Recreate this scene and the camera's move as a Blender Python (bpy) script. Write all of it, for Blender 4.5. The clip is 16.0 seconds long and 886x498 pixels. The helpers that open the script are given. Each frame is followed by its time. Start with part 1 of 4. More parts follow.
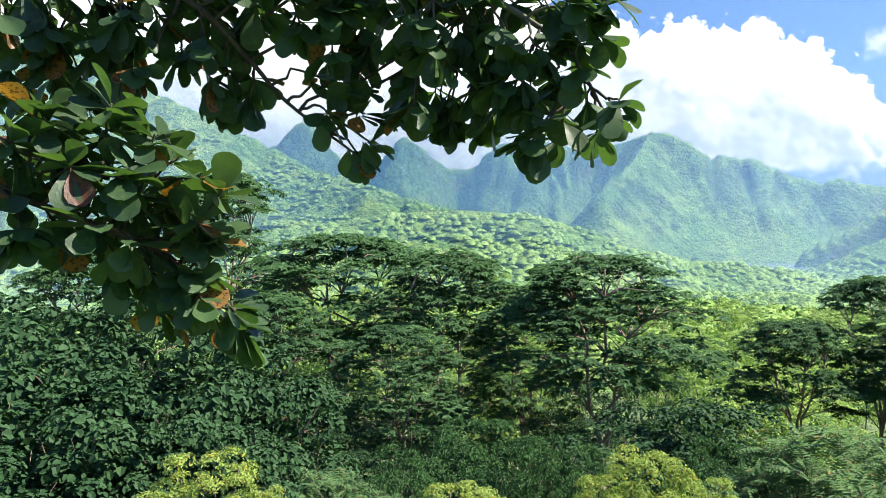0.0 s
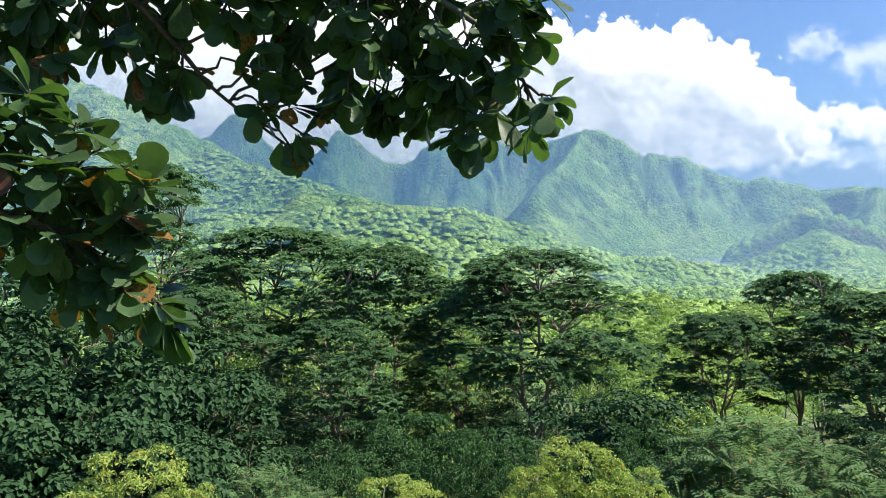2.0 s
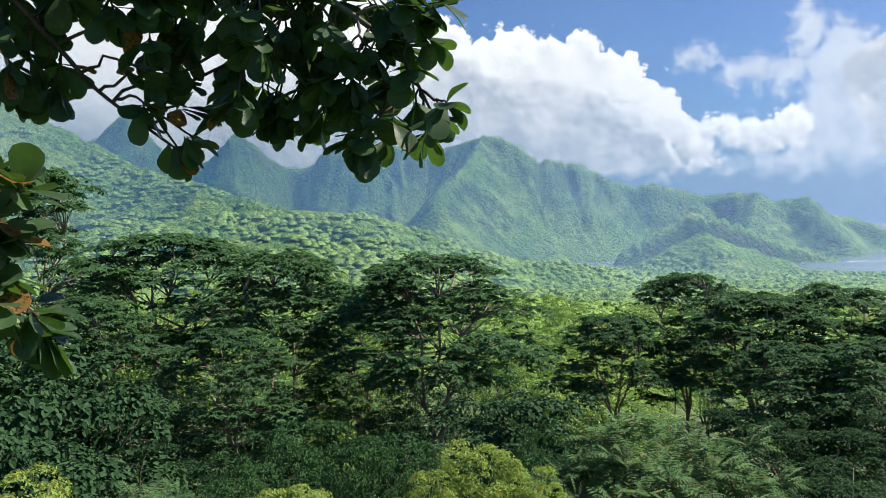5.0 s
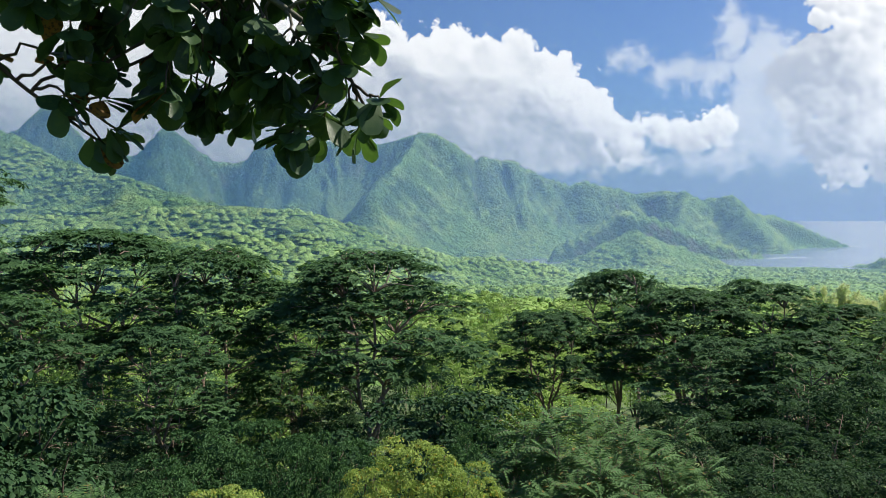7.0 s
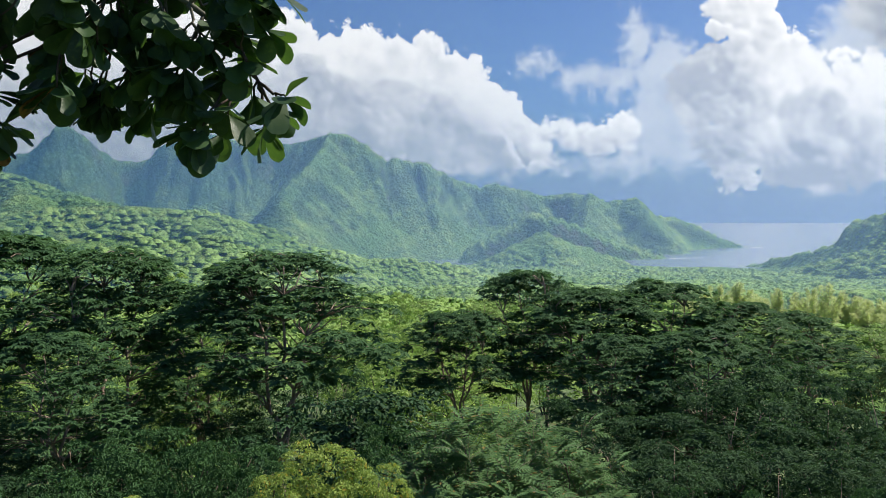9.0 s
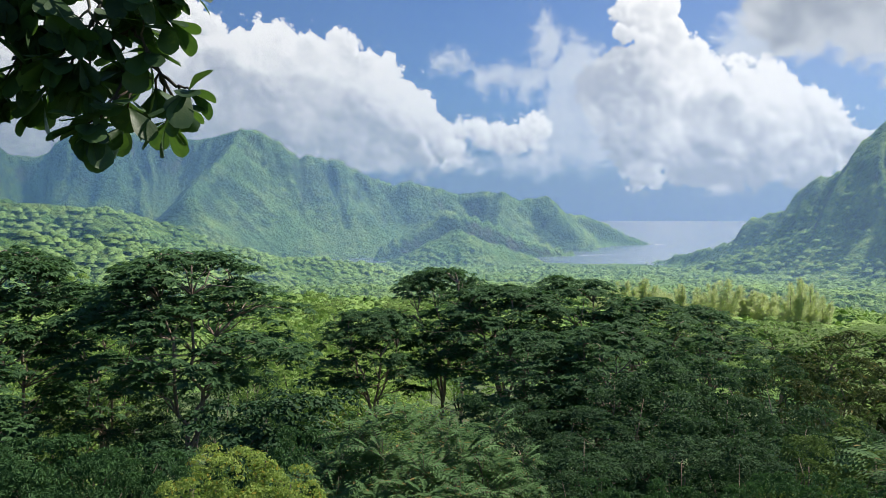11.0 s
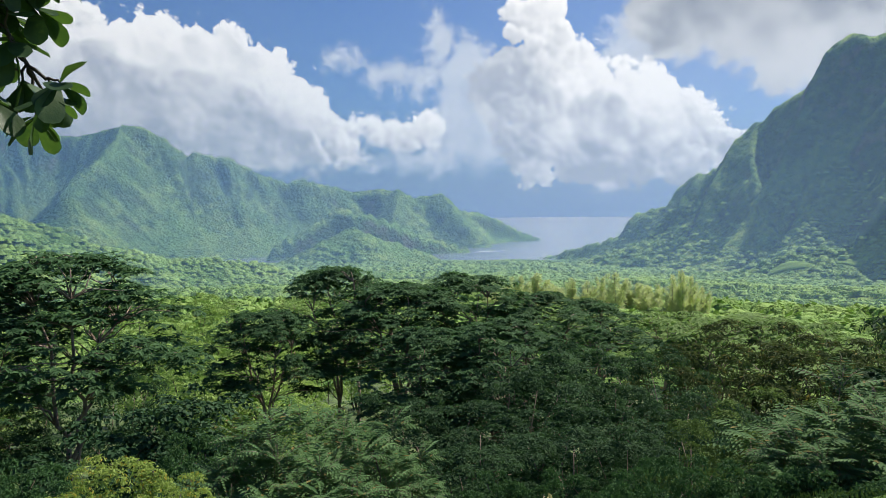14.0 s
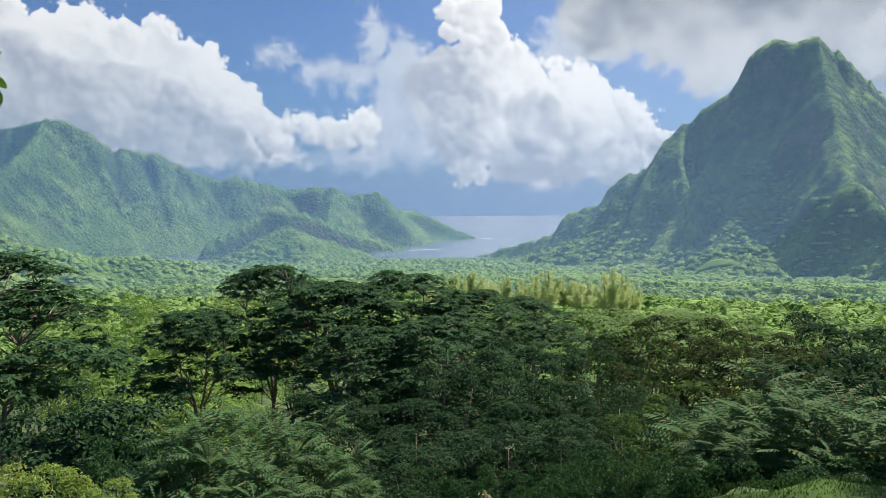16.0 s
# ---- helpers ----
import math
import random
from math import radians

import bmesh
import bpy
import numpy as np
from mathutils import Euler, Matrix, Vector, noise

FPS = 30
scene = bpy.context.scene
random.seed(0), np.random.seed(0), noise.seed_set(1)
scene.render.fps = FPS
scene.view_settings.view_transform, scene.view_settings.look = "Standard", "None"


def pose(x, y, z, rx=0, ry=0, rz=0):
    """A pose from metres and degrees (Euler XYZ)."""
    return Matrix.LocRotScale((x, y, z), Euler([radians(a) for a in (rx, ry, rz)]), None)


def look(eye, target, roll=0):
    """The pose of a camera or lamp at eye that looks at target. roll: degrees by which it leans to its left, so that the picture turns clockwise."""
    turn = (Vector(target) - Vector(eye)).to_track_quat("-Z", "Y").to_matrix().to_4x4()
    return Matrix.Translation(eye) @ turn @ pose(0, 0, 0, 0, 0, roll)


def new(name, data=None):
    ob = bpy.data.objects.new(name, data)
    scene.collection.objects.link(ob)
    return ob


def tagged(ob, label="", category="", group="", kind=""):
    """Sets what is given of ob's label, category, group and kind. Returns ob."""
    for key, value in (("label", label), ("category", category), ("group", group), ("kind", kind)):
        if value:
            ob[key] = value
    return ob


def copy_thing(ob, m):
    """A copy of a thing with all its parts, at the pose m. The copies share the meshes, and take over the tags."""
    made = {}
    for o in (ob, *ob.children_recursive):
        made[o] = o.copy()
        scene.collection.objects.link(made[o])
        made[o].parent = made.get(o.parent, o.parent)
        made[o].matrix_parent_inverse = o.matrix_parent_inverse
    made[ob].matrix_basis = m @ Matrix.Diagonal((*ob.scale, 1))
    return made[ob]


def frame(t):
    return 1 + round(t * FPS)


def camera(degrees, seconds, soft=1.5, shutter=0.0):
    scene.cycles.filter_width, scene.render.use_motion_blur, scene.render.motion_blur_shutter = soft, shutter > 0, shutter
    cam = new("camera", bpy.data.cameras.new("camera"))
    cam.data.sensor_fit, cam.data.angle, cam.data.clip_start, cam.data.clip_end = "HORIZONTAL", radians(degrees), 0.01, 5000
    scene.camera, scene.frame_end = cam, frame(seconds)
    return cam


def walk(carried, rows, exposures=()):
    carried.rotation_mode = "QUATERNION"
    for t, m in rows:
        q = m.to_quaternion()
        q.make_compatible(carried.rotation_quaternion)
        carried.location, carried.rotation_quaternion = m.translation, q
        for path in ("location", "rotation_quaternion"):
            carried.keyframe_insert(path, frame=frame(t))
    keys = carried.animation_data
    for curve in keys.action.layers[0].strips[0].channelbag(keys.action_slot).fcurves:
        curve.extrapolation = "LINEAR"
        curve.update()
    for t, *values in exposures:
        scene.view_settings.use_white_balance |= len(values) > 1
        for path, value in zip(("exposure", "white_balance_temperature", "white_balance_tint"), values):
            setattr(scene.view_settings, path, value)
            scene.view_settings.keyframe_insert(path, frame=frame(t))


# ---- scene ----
cam = camera(58.68, 16.0, soft=0.75)
PATH = [
    (0.0, pose(-0.000, -0.000, 1.600, 87.60, 1.00, 0.00)),
    (0.5, pose(0.003, 0.001, 1.600, 87.68, 0.84, -1.10)),
    (1.0, pose(0.007, 0.002, 1.599, 87.64, 0.71, -2.24)),
    (1.5, pose(0.010, 0.002, 1.599, 87.29, 0.85, -3.33)),
    (2.0, pose(0.013, 0.003, 1.598, 87.13, 0.54, -4.61)),
    (2.5, pose(0.018, 0.004, 1.598, 87.44, 0.26, -6.02)),
    (3.0, pose(0.022, 0.005, 1.597, 87.56, 0.25, -7.53)),
    (3.5, pose(0.026, 0.006, 1.597, 87.35, 0.25, -8.84)),
    (4.0, pose(0.029, 0.007, 1.596, 87.50, 0.39, -9.83)),
    (6.5, pose(0.044, 0.011, 1.594, 87.16, 0.54, -15.20)),
    (7.0, pose(0.048, 0.012, 1.594, 87.15, 0.35, -16.46)),
    (7.5, pose(0.052, 0.013, 1.593, 87.01, 0.34, -17.94)),
    (8.0, pose(0.057, 0.014, 1.593, 86.90, 0.41, -19.72)),
    (8.5, pose(0.062, 0.015, 1.592, 87.01, 0.30, -21.29)),
    (9.0, pose(0.066, 0.017, 1.592, 87.22, 0.19, -22.86)),
    (9.5, pose(0.071, 0.018, 1.591, 87.30, 0.18, -24.41)),
    (12.0, pose(0.092, 0.023, 1.588, 86.96, 0.22, -31.72)),
    (12.5, pose(0.095, 0.024, 1.588, 87.02, 0.40, -32.82)),
    (13.0, pose(0.099, 0.025, 1.588, 87.02, 0.48, -34.05)),
    (13.5, pose(0.103, 0.026, 1.587, 86.95, 0.62, -35.34)),
    (14.0, pose(0.107, 0.027, 1.587, 86.85, 0.52, -36.69)),
    (14.5, pose(0.110, 0.027, 1.586, 86.78, 0.41, -37.82)),
    (15.0, pose(0.112, 0.028, 1.586, 86.82, 0.41, -38.68)),
    (15.5, pose(0.116, 0.029, 1.585, 86.79, 0.45, -39.94)),
    (16.0, pose(0.120, 0.030, 1.585, 86.70, 0.33, -41.34)),
]
walk(cam, PATH, [(0.0, 0.96), (1.0, 0.86), (2.0, 0.66), (3.5, 0.42), (5.0, 0.28), (7.0, 0.16), (9.0, 0.08), (12.5, 0.02), (16.0, 0.0)])

# ---------- light and sky ----------
SUN_BEARING, SUN_HEIGHT = 86.0, 50.0          # degrees clockwise from +y, degrees above the horizon


def bearing(az, el=0.0):
    a, e = radians(az), radians(el)
    return Vector((math.sin(a) * math.cos(e), math.cos(a) * math.cos(e), math.sin(e)))


sun = new("sun", bpy.data.lights.new("sun", "SUN"))
sun.data.energy, sun.data.angle, sun.data.color = 6.0, radians(0.6), (1.0, 0.93, 0.82)
sun.matrix_world = look(bearing(SUN_BEARING, SUN_HEIGHT) * 300, (0, 0, 0))


class Nodes:
    """Short hand for node trees."""

    def __init__(self, tree):
        self.tree = tree
        tree.nodes.clear()

    def add(self, kind, **settings):
        n = self.tree.nodes.new(kind)
        for k, v in settings.items():
            setattr(n, k, v)
        return n

    def put(self, socket, value):
        if isinstance(value, bpy.types.NodeSocket):
            self.tree.links.new(value, socket)
        else:
            socket.default_value = value

    def math(self, op, a, b=0.0, c=0.0, clamp=False):
        n = self.add("ShaderNodeMath", operation=op, use_clamp=clamp)
        for s, v in zip(n.inputs, (a, b, c)):
            self.put(s, v)
        return n.outputs[0]

    def vec(self, op, a, b=(0, 0, 0), c=(0, 0, 0)):
        n = self.add("ShaderNodeVectorMath", operation=op)
        for s, v in zip(n.inputs, (a, b, c)):
            self.put(s, v)
        return n.outputs["Value"] if op in ("LENGTH", "DISTANCE", "DOT_PRODUCT") else n.outputs[0]

    def mix(self, f, a, b):
        n = self.add("ShaderNodeMix", data_type="RGBA")
        self.put(n.inputs[0], f)
        self.put(n.inputs[6], a if isinstance(a, bpy.types.NodeSocket) else (*a, 1))
        self.put(n.inputs[7], b if isinstance(b, bpy.types.NodeSocket) else (*b, 1))
        return n.outputs[2]

    def noise(self, vector, scale, detail=4.0, rough=0.55, out="Fac"):
        n = self.add("ShaderNodeTexNoise")
        self.put(n.inputs["Vector"], vector)
        n.inputs["Scale"].default_value, n.inputs["Detail"].default_value, n.inputs["Roughness"].default_value = scale, detail, rough
        return n.outputs[out]

    def step(self, v, lo, hi, a=0.0, b=1.0):
        n = self.add("ShaderNodeMapRange", interpolation_type="SMOOTHSTEP")
        for s, x in zip(n.inputs, (v, lo, hi, a, b)):
            self.put(s, x)
        return n.outputs[0]


# clouds: bearing, height, half width, half height, in degrees
CUMULUS = [
    (-30, 10, 15, 10), (-12, 10.5, 13, 9), (1, 9.8, 9, 7.2), (8.5, 8.6, 6.0, 5.6), (14.0, 7.8, 5.4, 5.3), (19.0, 7.5, 4.9, 5.2),
    (23.0, 6.8, 4.0, 4.6), (26.6, 5.8, 2.7, 3.5), (29.3, 4.8, 1.7, 1.7), (19, 4.6, 10, 2.6), (26.5, 3.8, 4.6, 1.6),
    (34.7, 5.2, 2.7, 1.3), (32.0, 5.2, 1.2, 0.8),
    (43.5, 11.6, 2.5, 3.0), (44.0, 9.6, 2.8, 2.8), (41.6, 8.6, 2.4, 3.2), (45.2, 8.2, 2.8, 3.6), (50.4, 6.5, 3.4, 3.2), (46.5, 5.8, 5.4, 4.2),
    (55.3, 4.9, 2.2, 2.2), (53.2, 4.4, 3.6, 3.0), (43.0, 4.0, 2.3, 1.9), (48.5, 2.9, 6.6, 1.8),
]
WISPS = [(30.0, 10.6, 2.2, 1.2), (32.8, 9.2, 2.4, 1.4), (36.3, 11.6, 1.6, 2.8), (38.6, 9.2, 2.6, 3.6), (35.4, 8.9, 2.0, 1.4), (38.5, 5.5, 4.0, 3.0), (36, 3.2, 7, 1.2), (49.5, 10.5, 2.4, 3.0)]
RAIN_CLOUD = [(53.0, 12.7, 4.2, 3.4), (58.5, 12.2, 5.0, 3.6), (66, 12.2, 9.0, 5.0), (60.5, 9.4, 3.0, 2.6), (82, 12, 14, 6), (73, 9.5, 6, 4.0)]

world = bpy.data.worlds.new("sky")
scene.world = world
world.use_nodes = True
W = Nodes(world.node_tree)
nishita = W.add("ShaderNodeTexSky", sky_type="NISHITA", sun_disc=False, sun_elevation=radians(SUN_HEIGHT), sun_rotation=radians(SUN_BEARING), dust_density=1.0, altitude=100)
way = W.add("ShaderNodeTexCoord").outputs["Generated"]
xyz = W.add("ShaderNodeSeparateXYZ")
W.put(xyz.inputs[0], way)
azim = W.math("MULTIPLY", W.math("ARCTAN2", xyz.outputs[0], xyz.outputs[1]), 57.2958)
elev = W.math("MULTIPLY", W.math("ARCSINE", xyz.outputs[2]), 57.2958)
comb = W.add("ShaderNodeCombineXYZ")
W.put(comb.inputs[0], azim)
W.put(comb.inputs[1], elev)
uv = comb.outputs[0]


def warped(uv, big, small):
    a = W.vec("MULTIPLY_ADD", W.vec("SUBTRACT", W.noise(uv, 0.22, 3, 0.5, "Color"), (0.5, 0.5, 0.5)), (big, big, 0), uv)
    return W.vec("MULTIPLY_ADD", W.vec("SUBTRACT", W.noise(uv, 0.9, 5, 0.6, "Color"), (0.5, 0.5, 0.5)), (small, small, 0), a)


def cover(uv, blobs):
    """Depth inside the joined blobs, in degrees; negative outside."""
    deep = None
    for u, v, ru, rv in blobs:
        d = W.vec("LENGTH", W.vec("MULTIPLY_ADD", uv, (1 / ru, 1 / rv, 0), (-u / ru, -v / rv, 0)))
        d = W.math("MULTIPLY", W.math("SUBTRACT", 1.0, d), min(ru, rv))
        deep = d if deep is None else W.math("SMOOTH_MAX", deep, d, 0.5)
    return deep


def billows(uv):
    """Round heads on round heads, each octave smaller."""
    total = None
    for scale, size in ((0.34, 1.25), (0.78, 0.70), (1.7, 0.42), (3.6, 0.24)):
        n = W.add("ShaderNodeTexVoronoi", feature="SMOOTH_F1", voronoi_dimensions="2D")
        W.put(n.inputs["Vector"], uv)
        n.inputs["Scale"].default_value, n.inputs["Smoothness"].default_value = scale, 0.30
        d = n.outputs["Distance"]
        b = W.math("MULTIPLY_ADD", W.math("MULTIPLY", d, d), -size * 1.5, size * 0.42)
        total = b if total is None else W.math("ADD", total, b)
    return total


def depth(uv):
    return W.math("ADD", cover(uv, CUMULUS), billows(uv))


soft_uv = warped(uv, 1.2, 0.35)
heap_here, heap_there = depth(soft_uv), depth(W.vec("ADD", soft_uv, (0.22, 0.26, 0)))
bulk_here, bulk_there = cover(soft_uv, CUMULUS), cover(W.vec("ADD", soft_uv, (1.0, 1.3, 0)), CUMULUS)
facing = W.math("SUBTRACT", heap_here, heap_there)
# nearer heads of cloud, lower and to the left, that stand in front of the bright ones
before = W.math("ADD", cover(W.vec("ADD", soft_uv, (2.0, 2.3, 0)), CUMULUS), billows(W.vec("ADD", soft_uv, (31.0, 17.0, 0))))
before_there = W.math("ADD", cover(W.vec("ADD", soft_uv, (2.22, 2.56, 0)), CUMULUS), billows(W.vec("ADD", soft_uv, (31.22, 17.26, 0))))
lit = W.math("MULTIPLY_ADD", facing, W.step(heap_here, 0.3, 2.2, 0.62, 0.30), W.step(elev, 1.0, 9.0, 0.30, 0.62))
lit = W.math("MULTIPLY_ADD", W.math("SUBTRACT", bulk_here, bulk_there), 0.16, lit)
lit = W.math("ADD", lit, W.step(heap_here, 0.0, 1.3, 0.34, 0.0))
lit = W.math("MULTIPLY_ADD", W.math("SUBTRACT", W.noise(soft_uv, 0.20, 4, 0.55), 0.50), 1.8, lit)
lit = W.math("MULTIPLY_ADD", W.math("SUBTRACT", W.noise(soft_uv, 1.6, 7, 0.65), 0.5), 0.25, lit)
bright = W.math("ADD", W.math("ADD", lit, W.step(azim, -12.0, 14.0, 0.30, 0.0)), W.step(azim, 36.0, 42.0, 0.0, -0.16), clamp=True)
shade = W.math("ADD", W.step(before, 0.0, 0.9, 0.62, 0.10), W.math("MULTIPLY", W.math("SUBTRACT", before, before_there), 0.40))
shade = W.math("MULTIPLY_ADD", W.math("SUBTRACT", W.noise(soft_uv, 0.28, 5, 0.55), 0.45), 2.2, shade, clamp=True)
lit = W.add("ShaderNodeMix")
W.put(lit.inputs[0], W.math("MULTIPLY", W.step(before, -0.02, 0.18), W.step(azim, 2.0, 14.0, 0.15, 0.85)))
W.put(lit.inputs[2], bright)
W.put(lit.inputs[3], shade)
lit = lit.outputs[0]
cloud_col = W.mix(lit, (0.47, 0.50, 0.57), (1.12, 1.10, 1.07))
tower = W.step(azim, 37.0, 40.0)
feather = W.math("SUBTRACT", W.step(elev, 3.0, 8.0, 1.1, 0.30), W.math("MULTIPLY", tower, W.step(elev, 3.0, 8.0, 0.75, 0.0)))
mask = W.math("MULTIPLY", W.step(heap_here, 0.0, feather), W.step(elev, 0.6, W.math("MULTIPLY_ADD", tower, -1.2, 2.6)))
torn = W.math("ADD", W.math("MULTIPLY", cover(warped(uv, 3.0, 1.4), WISPS), 0.75), W.math("MULTIPLY", W.math("SUBTRACT", W.noise(warped(uv, 2.5, 1.0), 0.9, 9, 0.68), 0.50), 2.6))
torn = W.math("MULTIPLY", W.step(torn, -0.1, 0.9), 0.85)
torn_col = W.mix(W.noise(warped(uv, 2.5, 1.0), 0.55, 7, 0.65), (0.42, 0.50, 0.62), (1.0, 1.0, 1.02))
rain_uv = warped(uv, 2.4, 1.3)
rain = W.math("ADD", cover(rain_uv, RAIN_CLOUD), W.math("MULTIPLY", W.math("SUBTRACT", W.noise(rain_uv, 0.6, 7, 0.62), 0.5), 3.0))
rain_col = W.mix(W.step(W.noise(rain_uv, 0.17, 5, 0.5), 0.32, 0.68), (0.30, 0.33, 0.38), (0.74, 0.75, 0.77))
veil = W.math("MULTIPLY", W.noise(soft_uv, 0.10, 4, 0.5), W.step(azim, 30, 56, 0.1, 0.9), clamp=True)

blue = W.vec("MULTIPLY", nishita.outputs[0], (0.040, 0.057, 0.092))
blue = W.mix(W.step(elev, -1.0, 7.0, 0.9, 0.0), blue, (0.21, 0.315, 0.55))
blue = W.mix(W.math("MULTIPLY", veil, 0.45), blue, (0.62, 0.68, 0.76))
sky = W.mix(torn, blue, torn_col)
sky = W.mix(mask, sky, cloud_col)
sky = W.mix(W.step(rain, -0.1, 1.0), sky, rain_col)
overhead = W.step(elev, 17.0, 26.0)
high = W.mix(W.step(W.noise(way, 2.2, 5, 0.6), 0.62, 0.80), W.vec("MULTIPLY", nishita.outputs[0], (0.040, 0.057, 0.092)), (0.85, 0.86, 0.88))
sky = W.mix(overhead, sky, high)
ground_tone = W.mix(W.step(elev, -14.0, -1.5), (0.05, 0.08, 0.05), sky)
bg = W.add("ShaderNodeBackground")
W.put(bg.inputs[0], ground_tone)
bg.inputs[1].default_value = 1.0
W.put(W.add("ShaderNodeOutputWorld").inputs[0], bg.outputs[0])


# ---------- materials ----------
def material(name):
    m = bpy.data.materials.new(name)
    m.use_nodes = True
    return m, Nodes(m.node_tree)


def finish(n, shader):
    n.put(n.add("ShaderNodeOutputMaterial").inputs[0], shader)


def leaf_material(name, dark, light, odd=None, odd_share=0.0, translucent=0.3, rough=0.65, patch=0.9, glow=(1.05, 1.15, 0.85), lumps=0.0, gloss=0.08, each=0.30):
    """Foliage: colour varies leaf by leaf and in patches, and some light passes through."""
    m, n = material(name)
    geo = n.add("ShaderNodeNewGeometry")
    rnd = geo.outputs["Random Per Island"]
    where = n.noise(geo.outputs["Position"], patch, 4, 0.6)
    f = n.math("MULTIPLY_ADD", n.math("SUBTRACT", where, 0.5), 1.25, n.math("MULTIPLY_ADD", rnd, each, 0.45 - each * 0.5), clamp=True)
    col = n.mix(f, dark, light)
    if odd:
        col = n.mix(n.math("GREATER_THAN", n.math("FRACT", n.math("MULTIPLY", rnd, 17.3)), 1 - odd_share), col, odd)
    p = n.add("ShaderNodeBsdfPrincipled")
    n.put(p.inputs["Base Color"], col)
    p.inputs["Roughness"].default_value = rough
    if lumps:
        b = n.add("ShaderNodeBump")
        b.inputs["Strength"].default_value, b.inputs["Distance"].default_value = 1.0, lumps
        n.put(b.inputs["Height"], n.noise(geo.outputs["Position"], 0.7 / lumps, 5, 0.7))
        n.put(p.inputs["Normal"], b.outputs[0])
    p.inputs["Specular IOR Level"].default_value = gloss
    t = n.add("ShaderNodeBsdfTranslucent")
    n.put(t.inputs[0], n.vec("MULTIPLY", col, glow))
    mix = n.add("ShaderNodeMixShader")
    mix.inputs[0].default_value = translucent
    n.put(mix.inputs[1], p.outputs[0])
    n.put(mix.inputs[2], t.outputs[0])
    finish(n, mix.outputs[0])
    return m


def bark_material(name, dark, light, scale=6.0):
    m, n = material(name)
    pos = n.add("ShaderNodeTexCoord").outputs["Object"]
    st = n.vec("MULTIPLY", pos, (1, 1, 0.35))
    a = n.noise(st, scale, 6, 0.65)
    col = n.mix(n.step(a, 0.3, 0.7), dark, light)
    col = n.mix(n.step(n.noise(pos, 1.3, 3), 0.55, 0.7, 0, 0.5), col, (0.20, 0.22, 0.16))
    p = n.add("ShaderNodeBsdfPrincipled")
    n.put(p.inputs["Base Color"], col)
    p.inputs["Roughness"].default_value = 0.85
    b = n.add("ShaderNodeBump")
    b.inputs["Strength"].default_value, b.inputs["Distance"].default_value = 0.6, 0.02
    n.put(b.inputs["Height"], a)
    n.put(p.inputs["Normal"], b.outputs[0])
    finish(n, p.outputs[0])
    return m


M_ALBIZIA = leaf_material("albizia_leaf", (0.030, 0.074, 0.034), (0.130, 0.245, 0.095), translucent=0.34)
# Same leaf much paler: sunlight on the far canopy put into its colour.
M_ALBIZIA_FAR_SUNLIT = leaf_material("albizia_leaf_painted_sunlit", (0.120, 0.205, 0.060), (0.300, 0.430, 0.135), translucent=0.30)
M_HIBISCUS = leaf_material("broad_leaf", (0.020, 0.054, 0.024), (0.070, 0.142, 0.056), translucent=0.18, rough=0.55)
M_HEDGE = leaf_material("yellow_green_leaf", (0.190, 0.280, 0.060), (0.450, 0.540, 0.160), odd=(0.42, 0.36, 0.07), odd_share=0.08, translucent=0.35, patch=1.6)
M_FERNY = leaf_material("feathery_leaf", (0.062, 0.135, 0.052), (0.190, 0.315, 0.120), odd=(0.25, 0.20, 0.07), odd_share=0.03, translucent=0.35)
M_BUSHY = leaf_material("small_dark_leaf", (0.022, 0.055, 0.026), (0.082, 0.155, 0.064), translucent=0.32)
M_MANGO = leaf_material("mango_leaf", (0.045, 0.078, 0.030), (0.135, 0.165, 0.060), odd=(0.24, 0.21, 0.07), odd_share=0.05, translucent=0.30)
M_UNDER = leaf_material("undergrowth_leaf", (0.030, 0.080, 0.030), (0.095, 0.190, 0.066), translucent=0.25)
# Needles far paler than foliage, with the sunshine on them in the colour.
M_CASUARINA = leaf_material("casuarina_needles_painted_sunlit", (0.52, 0.55, 0.32), (0.78, 0.79, 0.54), translucent=0.5, patch=0.08)
M_BARK = bark_material("pale_bark", (0.20, 0.145, 0.11), (0.42, 0.32, 0.25), 5.0)
M_BARK_DARK = bark_material("dark_bark", (0.045, 0.035, 0.028), (0.14, 0.105, 0.080), 8.0)
M_TWIG = bark_material("twig_bark", (0.035, 0.026, 0.020), (0.105, 0.075, 0.055), 22.0)


